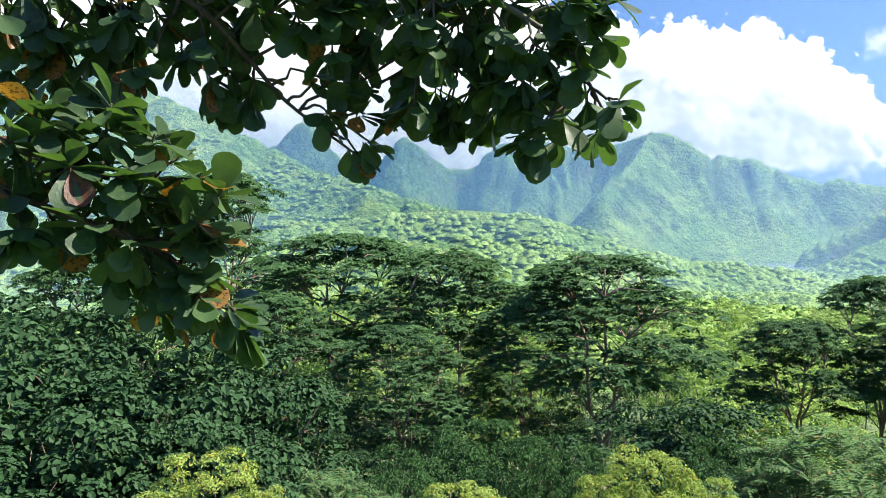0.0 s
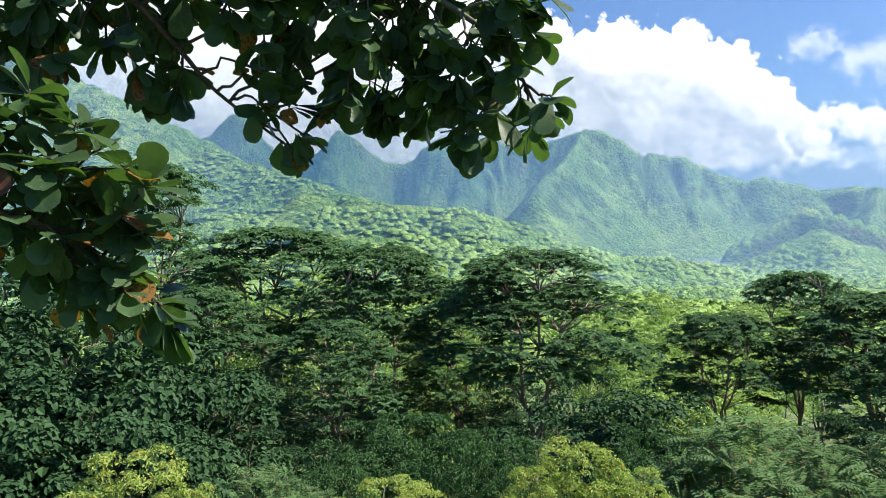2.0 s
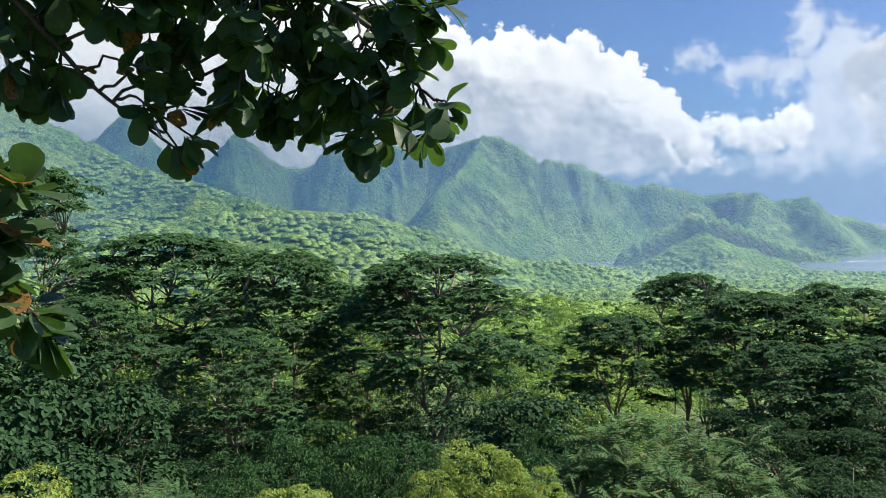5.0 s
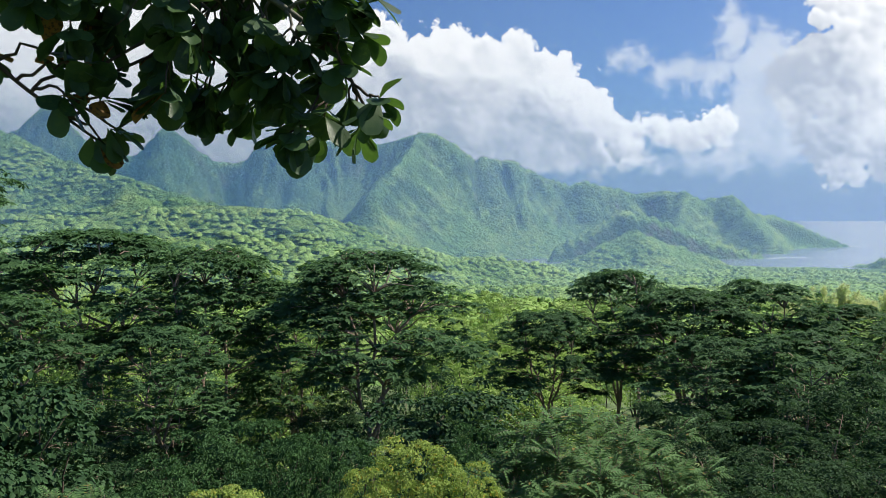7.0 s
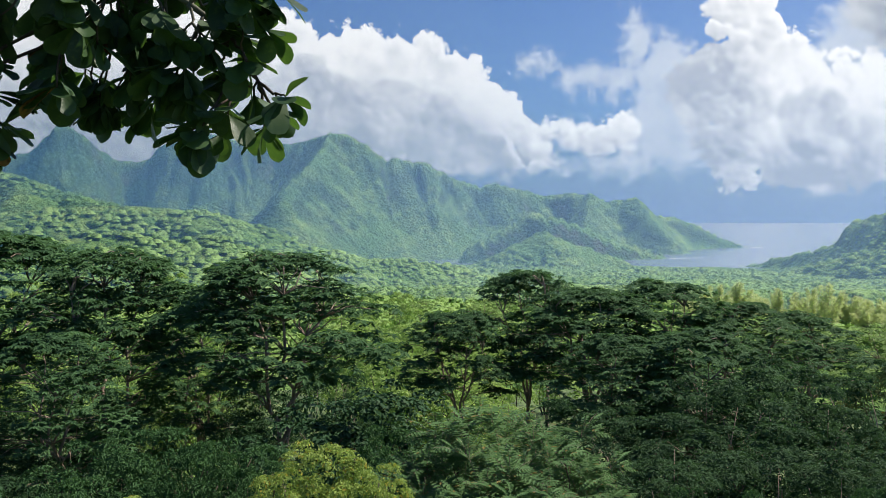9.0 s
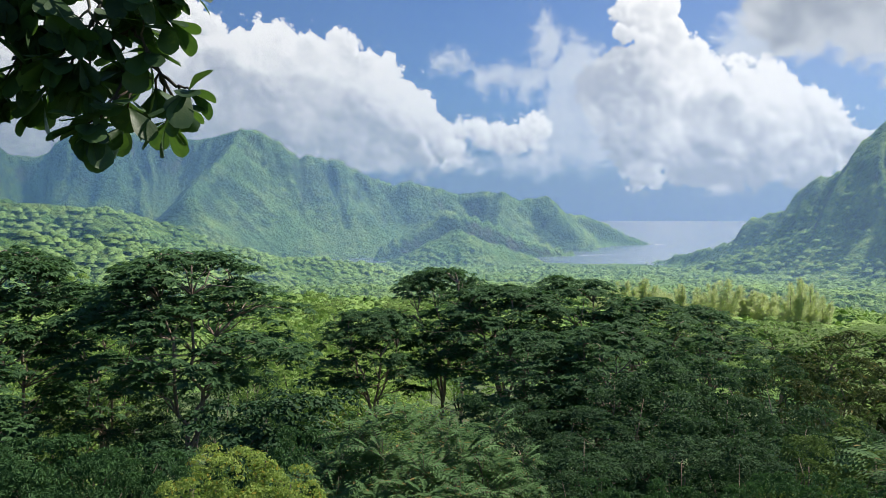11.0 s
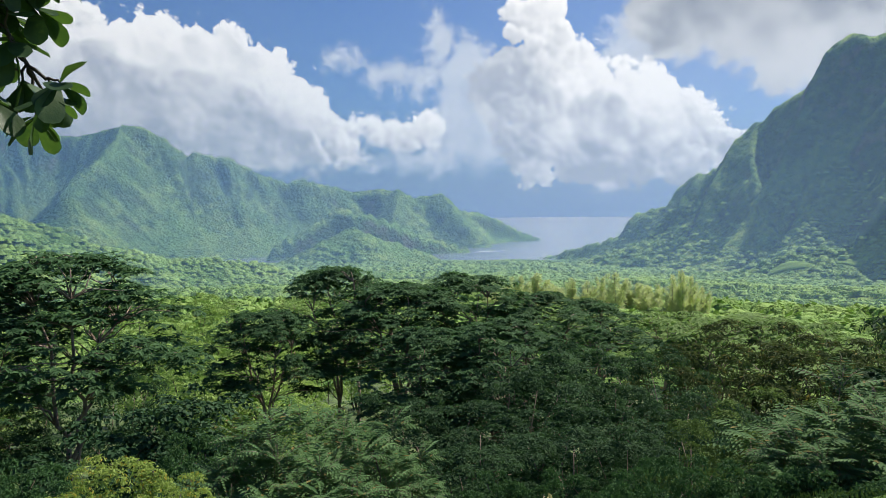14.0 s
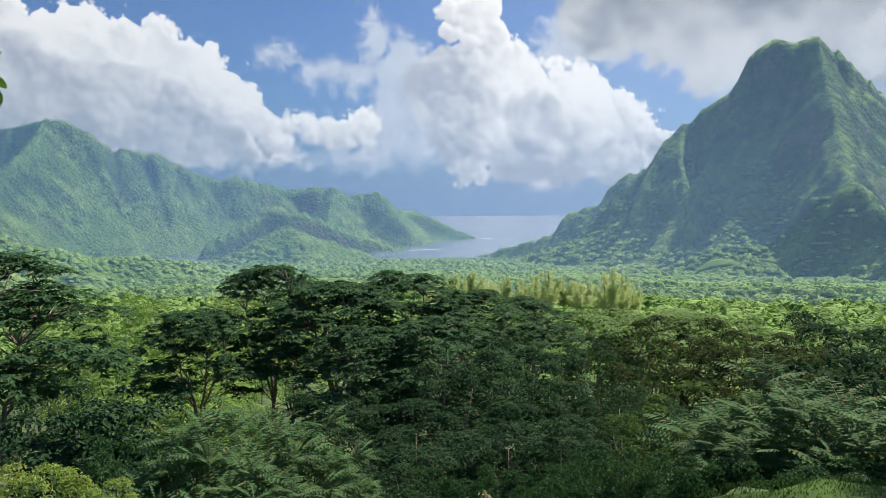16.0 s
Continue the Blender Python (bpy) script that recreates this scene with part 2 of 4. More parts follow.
def terrain_material():
    m, n = material("green_land")
    geo = n.add("ShaderNodeNewGeometry")
    pos = geo.outputs["Position"]
    col = n.mix(n.step(n.noise(pos, 0.012, 5, 0.6), 0.35, 0.65), (0.200, 0.350, 0.085), (0.400, 0.520, 0.125))
    col = n.mix(n.step(n.noise(pos, 0.09, 5, 0.65), 0.40, 0.65), col, (0.150, 0.290, 0.080))
    col = n.mix(n.step(n.noise(pos, 1.2, 5, 0.65), 0.40, 0.70, 0, 0.6), col, (0.14, 0.23, 0.06))
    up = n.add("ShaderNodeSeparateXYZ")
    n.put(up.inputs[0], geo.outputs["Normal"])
    # Steep faces are coloured darker, in place of the shade that lies on them.
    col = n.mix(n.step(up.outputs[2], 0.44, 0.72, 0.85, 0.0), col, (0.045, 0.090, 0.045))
    bare = n.math("MULTIPLY", n.step(up.outputs[2], 0.42, 0.62, 1.0, 0.0), n.step(n.noise(pos, 0.02, 4, 0.6), 0.5, 0.62))
    col = n.mix(n.math("MULTIPLY", bare, 0.7), col, (0.26, 0.20, 0.15))
    crowns = n.add("ShaderNodeTexVoronoi")
    crowns.inputs["Scale"].default_value = 0.16
    n.put(crowns.inputs["Vector"], n.vec("ADD", pos, n.vec("MULTIPLY", n.noise(pos, 0.2, 3, 0.6, "Color"), (6, 6, 6))))
    tone = n.add("ShaderNodeSeparateXYZ")
    n.put(tone.inputs[0], crowns.outputs["Color"])
    wooded = n.step(n.noise(pos, 0.018, 4, 0.6), 0.38, 0.58)
    col = n.mix(n.math("MULTIPLY", n.math("MULTIPLY", tone.outputs[0], tone.outputs[0]), n.math("MULTIPLY", wooded, 0.85)), col, (0.050, 0.115, 0.045))
    p = n.add("ShaderNodeBsdfPrincipled")
    n.put(p.inputs["Base Color"], col)
    p.inputs["Roughness"].default_value = 0.95
    p.inputs["Specular IOR Level"].default_value = 0.1
    b = n.add("ShaderNodeBump")
    b.inputs["Strength"].default_value, b.inputs["Distance"].default_value = 1.0, 4.5
    n.put(b.inputs["Height"], n.math("SUBTRACT", n.noise(pos, 0.30, 5, 0.7), n.math("MULTIPLY", crowns.outputs["Distance"], 0.9)))
    n.put(p.inputs["Normal"], b.outputs[0])
    finish(n, p.outputs[0])
    return m


def slope_material():
    """Earth, litter and low weeds under the trees."""
    m, n = material("weedy_slope")
    pos = n.add("ShaderNodeNewGeometry").outputs["Position"]
    col = n.mix(n.step(n.noise(pos, 0.5, 5, 0.6), 0.38, 0.62), (0.050, 0.085, 0.026), (0.130, 0.195, 0.055))
    col = n.mix(n.step(n.noise(pos, 2.6, 6, 0.7), 0.50, 0.70, 0, 0.7), col, (0.075, 0.060, 0.038))
    p = n.add("ShaderNodeBsdfPrincipled")
    n.put(p.inputs["Base Color"], col)
    p.inputs["Roughness"].default_value = 0.95
    b = n.add("ShaderNodeBump")
    b.inputs["Strength"].default_value, b.inputs["Distance"].default_value = 0.8, 0.12
    n.put(b.inputs["Height"], n.noise(pos, 5.0, 6, 0.7))
    n.put(p.inputs["Normal"], b.outputs[0])
    finish(n, p.outputs[0])
    return m


def water_material():
    m, n = material("sea_water")
    pos = n.add("ShaderNodeNewGeometry").outputs["Position"]
    p = n.add("ShaderNodeBsdfPrincipled")
    # Base lighter than water, standing in for the pale sheen on the sea.
    n.put(p.inputs["Base Color"], n.mix(n.noise(pos, 0.004, 4), (0.18, 0.22, 0.28), (0.24, 0.28, 0.33)))
    p.inputs["Roughness"].default_value = 0.22
    p.inputs["IOR"].default_value = 1.4
    b = n.add("ShaderNodeBump")
    b.inputs["Strength"].default_value, b.inputs["Distance"].default_value = 1.0, 1.4
    n.put(b.inputs["Height"], n.noise(pos, 0.05, 5, 0.6))
    n.put(p.inputs["Normal"], b.outputs[0])
    finish(n, p.outputs[0])
    return m


def grass_material(name, dark, light):
    m, n = material(name)
    pos = n.add("ShaderNodeNewGeometry").outputs["Position"]
    col = n.mix(n.step(n.noise(pos, 1.1, 7, 0.75), 0.3, 0.7), dark, light)
    p = n.add("ShaderNodeBsdfPrincipled")
    n.put(p.inputs["Base Color"], col)
    p.inputs["Roughness"].default_value = 0.9
    p.inputs["Specular IOR Level"].default_value = 0.05
    finish(n, p.outputs[0])
    return m


def mist_material():
    """Moist air: mostly clear, scattering a little of the light that falls on it."""
    m, n = material("moist_air")
    pos = n.add("ShaderNodeNewGeometry").outputs["Position"]
    z = n.add("ShaderNodeSeparateXYZ")
    n.put(z.inputs[0], pos)
    thick = n.math("MULTIPLY", n.step(n.noise(pos, 0.004, 3), 0.25, 0.75, 0.75, 1.25), n.step(z.outputs[2], 20.0, 260.0, MIST, 0.0))
    thick = n.math("MULTIPLY", thick, n.step(z.outputs[0], -300.0, 640.0, 1.5, 0.5))
    d, t, clear = n.add("ShaderNodeBsdfDiffuse"), n.add("ShaderNodeBsdfTranslucent"), n.add("ShaderNodeBsdfTransparent")
    d.inputs[0].default_value = t.inputs[0].default_value = (0.38, 0.60, 1.0, 1)
    both, mix = n.add("ShaderNodeMixShader"), n.add("ShaderNodeMixShader")
    n.put(both.inputs[1], d.outputs[0])
    n.put(both.inputs[2], t.outputs[0])
    n.put(mix.inputs[0], thick)
    n.put(mix.inputs[1], clear.outputs[0])
    n.put(mix.inputs[2], both.outputs[0])
    finish(n, mix.outputs[0])
    return m


MIST = 0.150
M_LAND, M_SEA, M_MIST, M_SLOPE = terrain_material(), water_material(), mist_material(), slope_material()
M_GRASS = grass_material("mown_grass", (0.040, 0.085, 0.018), (0.115, 0.180, 0.045))
M_FIELD = grass_material("pasture_grass", (0.110, 0.200, 0.048), (0.215, 0.320, 0.085))
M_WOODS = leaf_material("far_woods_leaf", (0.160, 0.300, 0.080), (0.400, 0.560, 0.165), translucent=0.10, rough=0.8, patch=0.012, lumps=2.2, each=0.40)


# ---------- mesh helpers ----------
def mesh_of(name, verts, faces, mat, smooth=False):
    """A mesh from points and faces: one array or list of faces, or a list of arrays of them."""
    me = bpy.data.meshes.new(name)
    if isinstance(faces, np.ndarray):
        faces = [faces]
    if isinstance(faces[0], np.ndarray):
        co = np.asarray(verts, np.float32)
        ids = np.concatenate([b.ravel() for b in faces]).astype(np.int32)
        totals = np.concatenate([np.full(len(b), b.shape[1], np.int32) for b in faces])
        me.vertices.add(len(co))
        me.vertices.foreach_set("co", co.ravel())
        me.loops.add(len(ids))
        me.loops.foreach_set("vertex_index", ids)
        me.polygons.add(len(totals))
        me.polygons.foreach_set("loop_start", np.concatenate([[0], np.cumsum(totals)[:-1]]).astype(np.int32))
        me.update(calc_edges=True)
    else:
        me.from_pydata(verts if isinstance(verts, list) else verts.tolist(), [], faces)
    me.materials.append(mat)
    me.polygons.foreach_set("use_smooth", np.full(len(me.polygons), smooth))
    return me


def part(name, me, parent, label=""):
    ob = new(name, me)
    ob.parent = parent
    return tagged(ob, label)


class Heap:
    """Gathers pieces of geometry for one mesh."""

    def __init__(self):
        self.v, self.f, self.n = [], [], 0

    def add(self, v, f):
        v = np.asarray(v, float).reshape(-1, 3)
        self.v.append(v)
        self.f.append(np.asarray(f) + self.n)
        self.n += len(v)

    def mesh(self, name, mat, smooth=False):
        return mesh_of(name, np.concatenate(self.v), self.f, mat, smooth)


def tube(points, radii, sides=7):
    p = np.asarray(points, float)
    r = np.broadcast_to(np.asarray(radii, float), len(p))
    t = np.gradient(p, axis=0)
    t /= np.linalg.norm(t, axis=1)[:, None] + 1e-9
    ref = np.array([0.31, 0.95, 0.05])
    a = np.cross(t, ref)
    a /= np.linalg.norm(a, axis=1)[:, None] + 1e-9
    b = np.cross(t, a)
    ang = np.linspace(0, 2 * math.pi, sides, endpoint=False)
    v = p[:, None] + r[:, None, None] * (np.cos(ang)[None, :, None] * a[:, None] + np.sin(ang)[None, :, None] * b[:, None])
    i, j = np.meshgrid(np.arange(len(p) - 1), np.arange(sides), indexing="ij")
    k = (j + 1) % sides
    f = np.stack([i * sides + j, i * sides + k, (i + 1) * sides + k, (i + 1) * sides + j], -1).reshape(-1, 4)
    caps = np.array([np.arange(sides)[::-1], (len(p) - 1) * sides + np.arange(sides)])
    return v.reshape(-1, 3), f, caps


def add_tube(heap, points, radii, sides=7):
    v, f, caps = tube(points, radii, sides)
    heap.f.append(caps + heap.n)
    heap.add(v, f)


def curve_between(a, b, sag, rng, n=6, wob=0.06):
    a, b = np.asarray(a, float), np.asarray(b, float)
    s = np.linspace(0, 1, n)[:, None]
    size = np.linalg.norm(b - a)
    w = rng.normal(0, wob * size, (n, 3)) * np.sin(s * math.pi)
    return a + (b - a) * s + np.array([0, 0, sag]) * np.sin(s * math.pi) + w


def unit(v):
    return v / (np.linalg.norm(v, axis=-1, keepdims=True) + 1e-9)


def leaf_quads(base, along, up, length, width, fold=0.25):
    """Pointed folded leaves: base points, directions and rough upward sides, one row a leaf."""
    along = unit(along)
    side = unit(np.cross(along, up))
    nrm = np.cross(side, along)
    L, Wd = np.asarray(length)[:, None], np.asarray(width)[:, None]
    mid = base + along * L * 0.48
    l = mid - side * Wd * 0.5 + nrm * Wd * fold
    r = mid + side * Wd * 0.5 + nrm * Wd * fold
    tip = base + along * L - nrm * L * 0.08
    v = np.stack([base, r, tip, l], 1).reshape(-1, 3)
    n = len(base)
    i = np.arange(n)[:, None] * 4
    f = np.concatenate([i + np.array([[0, 1, 2]]), i + np.array([[0, 2, 3]])])
    return v, f


def leaf_round(base, along, up, length, width, fold=0.2):
    """Broad blunt leaves of six corners."""
    along = unit(along)
    side = unit(np.cross(along, up))
    nrm = np.cross(side, along)
    L, Wd = np.asarray(length)[:, None], np.asarray(width)[:, None]
    rows = [base]
    for a, b in ((0.28, 0.5), (0.72, 0.40), (1.0, 0.0), (0.72, -0.40), (0.28, -0.5)):
        rows.append(base + along * L * a + side * Wd * b + nrm * (Wd * fold * abs(b) * 2 - L * 0.1 * a * a))
    v = np.stack(rows, 1).reshape(-1, 3)
    i = np.arange(len(base))[:, None] * 6
    return v, np.concatenate([i + np.array([[0, 1, 2, 3]]), i + np.array([[0, 3, 4, 5]])])


def value_noise(x, y, seed=0):
    xi, yi = np.floor(x).astype(np.int64), np.floor(y).astype(np.int64)
    fx, fy = x - xi, y - yi
    fx, fy = fx * fx * (3 - 2 * fx), fy * fy * (3 - 2 * fy)

    def h(i, j):
        k = (i * 374761393 + j * 668265263 + seed * 2147483647) & 0xFFFFFFFF
        k = ((k ^ (k >> 13)) * 1274126177) & 0xFFFFFFFF
        return ((k ^ (k >> 16)) & 0xFFFF) / 65535.0
    return (h(xi, yi) * (1 - fx) + h(xi + 1, yi) * fx) * (1 - fy) + (h(xi, yi + 1) * (1 - fx) + h(xi + 1, yi + 1) * fx) * fy


def fbm(x, y, octaves=4, seed=0):
    s, a, tot = 0.0, 1.0, 0.0
    for o in range(octaves):
        s, tot = s + a * value_noise(x * 2 ** o, y * 2 ** o, seed + o), tot + a
        a *= 0.5
    return s / tot


# ---------- the land ----------
EYE, SEA = 1.6, -72.4
GROUND_R = [0, 3.5, 7, 14, 22, 45, 100, 200, 350, 600, 900, 1060, 1100, 5000]
GROUND_Z = [0, 0, -2.6, -5.2, -7.6, -13, -21, -29, -39, -56, -68, -71.5, -80, -95]


def crest(points):
    """Bearing, rise (degrees) and distance from the lookout, as a line in metres."""
    return np.array([(d * math.sin(radians(a)), d * math.cos(radians(a)), EYE + d * math.tan(radians(e))) for a, e, d in points])


RIDGES = []


def ridge(points, steep, gully, wide):
    """A crest line with its steepness at the crest, the depth of its gullies and their width."""
    RIDGES.append((crest(points), steep, gully, wide))


ridge([(-60, 15, 900), (-40, 15, 950), (-30, 13, 950), (-23, 10.6, 930), (-19.6, 8.6, 900), (-17.8, 7.9, 880), (-15.9, 7.0, 860), (-13.3, 5.6, 840), (-9, 3.5, 800), (-3.4, 1.6, 740), (1.5, 0.2, 690), (6, -1.2, 650)], 0.75, 9, 60)
ridge([(-16, 3.5, 1480), (-11.8, 5.2, 1450), (-10.4, 6.8, 1420), (-9.5, 7.0, 1400), (-8.2, 5.3, 1420), (-6.6, 3.6, 1430)], 1.9, 16, 40)
ridge([(-6.6, 3.6, 1430), (-4.6, 3.9, 1420), (-2.9, 5.8, 1400), (-2.4, 5.7, 1400), (-0.9, 4.4, 1420), (0.7, 3.4, 1430), (1.9, 3.3, 1430), (4.2, 5.2, 1420), (6.9, 5.4, 1400), (9.9, 4.6, 1400)], 1.5, 20, 44)
ridge([(9.9, 4.6, 1400), (12.7, 5.0, 1390), (14.7, 5.6, 1350), (16.2, 5.5, 1340), (17.9, 4.3, 1360), (18.7, 3.6, 1370), (19.4, 3.9, 1360), (21.4, 3.5, 1380), (23.7, 2.4, 1420), (25.5, 1.7, 1450), (26.6, 2.1, 1450), (29, 1.4, 1480)], 1.5, 26, 38)
ridge([(29, 1.4, 1480), (30, 1.0, 1480), (31, 1.2, 1480), (33.5, 1.2, 1480), (34.7, 0.7, 1500), (36.6, 0.9, 1500), (38, -0.3, 1540), (39.4, -0.5, 1580), (41, -1.1, 1610), (43.4, -2.3, 1650), (44.2, -2.6, 1660)], 2.1, 14, 40)
ridge([(14.8, 5.6, 1350), (13.8, 3.9, 1240), (12.0, 2.2, 1150), (11.4, 1.2, 1090)], 1.5, 8, 40)
ridge([(33.4, 1.2, 1480), (33.3, -0.3, 1420), (33.0, -1.6, 1340)], 1.1, 4, 40)
ridge([(36.6, 0.9, 1500), (37.6, -0.6, 1450), (39.0, -1.9, 1400)], 1.1, 4, 40)
ridge([(24.5, -2.6, 1120), (26.9, -1.4, 1140), (29, -0.05, 1170), (30, -0.3, 1170), (31, -0.4, 1180), (33.5, -1.3, 1200), (36, -2.2, 1220), (38.5, -3.0, 1240)], 2.6, 5, 35)
ridge([(28.0, -2.4, 1010), (30.2, -1.5, 1030), (32.5, -2.4, 1050), (35.5, -3.4, 1060)], 0.7, 3, 30)
ridge([(-14, -1.0, 560), (-8, -0.4, 560), (-4.5, 0.2, 560), (-0.8, 0.5, 560), (3.8, 0.4, 560), (7.3, -0.2, 570), (10.6, -1.2, 590), (13, -2.4, 620), (17, -3.3, 660), (24, -4.0, 720)], 0.55, 4, 40)
ridge([(95, 3, 1100), (80, 4.5, 1000), (73, 5.2, 960), (70.5, 6.6, 940), (68.4, 9.0, 915), (67.4, 9.8, 905), (66.3, 10.9, 900), (65.3, 10.55, 900), (63.9, 10.9, 900), (62.5, 9.8, 905), (61.5, 7.7, 915), (59.3, 6.3, 930), (57.3, 4.6, 940)], 2.1, 24, 34)
ridge([(57.3, 4.6, 940), (56, 2.5, 950), (54.7, 2.3, 955), (53.1, 1.0, 965), (52.7, -0.1, 970), (50.5, -0.7, 1000), (49.5, -2.1, 1020), (46.9, -2.95, 1060), (44.9, -3.45, 1090), (42.5, -3.75, 1110)], 1.4, 8, 40)
ridge([(66.5, 10.9, 900), (67.0, 8.2, 850), (67.7, 5.7, 800), (68.1, 2.3, 740), (70.6, -0.7, 680), (74, -2.5, 620)], 1.7, 5, 36)
ridge([(58.3, 5.4, 935), (58.0, 3.4, 885), (58.4, 1.0, 830), (59.2, -1.5, 760)], 1.7, 5, 36)


def land(x, y):
    """Height of the ground."""
    x, y = np.asarray(x, float), np.asarray(y, float)
    r, az = np.hypot(x, y), np.degrees(np.arctan2(x, y))
    shelf = 3.5 + 1.2 * np.clip((az - 50) / 12, 0, 1) + 0.4 * np.clip((az - 62) / 7, 0, 1)
    rr = np.where(r < shelf, 0, r - (shelf - 3.5) * np.clip((30 - r) / (30 - shelf), 0, 1))
    z = np.interp(rr, GROUND_R, GROUND_Z)
    edge = np.clip((np.abs(az) - 85) / 25, 0, 1)
    z = z * (1 - edge) + np.minimum(0.04 * np.maximum(r - 4, 0), 20.0) * edge
    z = z + (fbm(x / 40, y / 40, 3, 5) - 0.5) * np.clip((r - 60) / 150, 0, 1) * 9 * np.clip((1150 - r) / 300, 0.1, 1)
    flat_z, flat_x, flat_y = z.ravel(), x.ravel(), y.ravel()
    for n, (line, steep, gully, wide) in enumerate(RIDGES):
        lo, hi = line[:, :2].min(0) - 330, line[:, :2].max(0) + 330
        near = np.flatnonzero((flat_x > lo[0]) & (flat_x < hi[0]) & (flat_y > lo[1]) & (flat_y < hi[1]) & (r.ravel() > 300))
        if not len(near):
            continue
        px, py = flat_x[near], flat_y[near]
        best, zc, along, acc = np.full(len(near), 1e9), np.zeros(len(near)), np.zeros(len(near)), 0.0
        for a, b in zip(line[:-1], line[1:]):
            ab = b[:2] - a[:2]
            ll = float(np.hypot(*ab)) + 1e-6
            t = np.clip(((px - a[0]) * ab[0] + (py - a[1]) * ab[1]) / ll ** 2, 0, 1)
            d = np.hypot(px - a[0] - t * ab[0], py - a[1] - t * ab[1])
            hit = d < best
            best, zc, along = np.where(hit, d, best), np.where(hit, a[2] + t * (b[2] - a[2]), zc), np.where(hit, acc + t * ll, along)
            acc += ll
        tall = np.maximum(zc + 108, 4)
        h = zc - tall * (1 - np.exp(-steep * best / tall) if steep > 1.65 else np.tanh(steep * 0.80 * best / tall))
        up = h + 28 > flat_z[near]
        near, px, py, best, along, h = near[up], px[up], py[up], best[up], along[up], h[up]
        if not len(near):
            continue
        ribs = 0.7 * np.abs(value_noise(along / wide, best / (wide * 6) + n * 7.7, n * 9) * 2 - 1) + 0.3 * np.abs(value_noise(along / wide * 2.3, best / (wide * 3), n * 9 + 4) * 2 - 1)
        flutes = 1 - np.abs(fbm(along / 21 + fbm(px / 45, py / 45, 2, n + 21) * 1.6, best / 120 + n * 3.3, 2, n * 9 + 2) * 2 - 1) * 2
        lumpy = fbm(px / 34, py / 34, 4, n + 40) - 0.5
        fade = np.clip(best / 25, 0, 1) * np.clip((h + 78) / 60, 0, 1)
        h = h + (ribs - 0.5) * gully * 1.2 * fade + lumpy * 20 * fade
        h = h + flutes * 12.0 * np.clip(best / 12, 0, 1) * np.clip(1.3 - best / 170, 0.15, 1) * np.clip((h + 60) / 50, 0, 1) * min(1, max(0, steep - 0.6))
        h = h + (fbm(along / 12, along * 0, 3, n + 70) - 0.5) * 8 * np.clip(1 - best / 30, 0, 1) * np.clip((np.hypot(px, py) - 500) / 300, 0, 1)
        flat_z[near] = np.maximum(flat_z[near], h)
    return flat_z.reshape(x.shape)


def land_at(x, y):
    return float(land(np.array([x]), np.array([y]))[0])


az_fine = np.arange(-36, 79, 0.19)
az_all = np.concatenate([az_fine, np.arange(80, 324, 3.5)])
r_all = np.concatenate([np.geomspace(0.8, 40, 34)[:-1], np.geomspace(40, 420, 60)[:-1], np.linspace(420, 1720, 190), np.geomspace(1800, 4690, 9)])
AZ, RR = np.meshgrid(np.radians(az_all), r_all, indexing="ij")
GX, GY = RR * np.sin(AZ), RR * np.cos(AZ)
GZ = land(GX, GY)
na, nr = GX.shape
verts = np.concatenate([np.stack([GX, GY, GZ], -1).reshape(-1, 3), [[0, 0, 0]]])
ia, ir = np.meshgrid(np.arange(na), np.arange(nr - 1), indexing="ij")
i0, i1 = ia * nr + ir, ((ia + 1) % na) * nr + ir
quads = np.stack([i0, i0 + 1, i1 + 1, i1], -1).reshape(-1, 4)[:, ::-1]
fan = [(na * nr, int(((k + 1) % na) * nr), k * nr) for k in range(na)]
def land_read(x, y):
    """Height of the ground read from the finished sheet, for many points at once."""
    a = np.interp(np.degrees(np.arctan2(x, y)), az_fine, np.arange(len(az_fine)))
    b = np.interp(np.hypot(x, y), r_all, np.arange(len(r_all)))
    i, j = np.minimum(a.astype(int), len(az_fine) - 2), np.minimum(b.astype(int), nr - 2)
    a, b = a - i, b - j
    return (GZ[i, j] * (1 - b) + GZ[i, j + 1] * b) * (1 - a) + (GZ[i + 1, j] * (1 - b) + GZ[i + 1, j + 1] * b) * a


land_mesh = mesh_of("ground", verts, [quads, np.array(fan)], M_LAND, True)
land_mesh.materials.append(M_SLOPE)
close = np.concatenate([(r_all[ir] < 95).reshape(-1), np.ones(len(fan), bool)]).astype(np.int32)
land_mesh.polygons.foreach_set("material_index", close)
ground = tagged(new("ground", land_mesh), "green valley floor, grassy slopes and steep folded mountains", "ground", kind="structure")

ring = np.radians(np.arange(0, 360, 2.0))
sea_v = np.concatenate([[[s * math.sin(a), s * math.cos(a), SEA] for a in ring] for s in (850.0, 1600.0, 4690.0)])
sea_f = [(k * 180 + j, k * 180 + (j + 1) % 180, (k + 1) * 180 + (j + 1) % 180, (k + 1) * 180 + j) for k in range(2) for j in range(180)]
tagged(new("water", mesh_of("water", sea_v, [q[::-1] for q in sea_f], M_SEA)), "calm grey-blue bay and open sea under clouds", "sea", kind="structure")


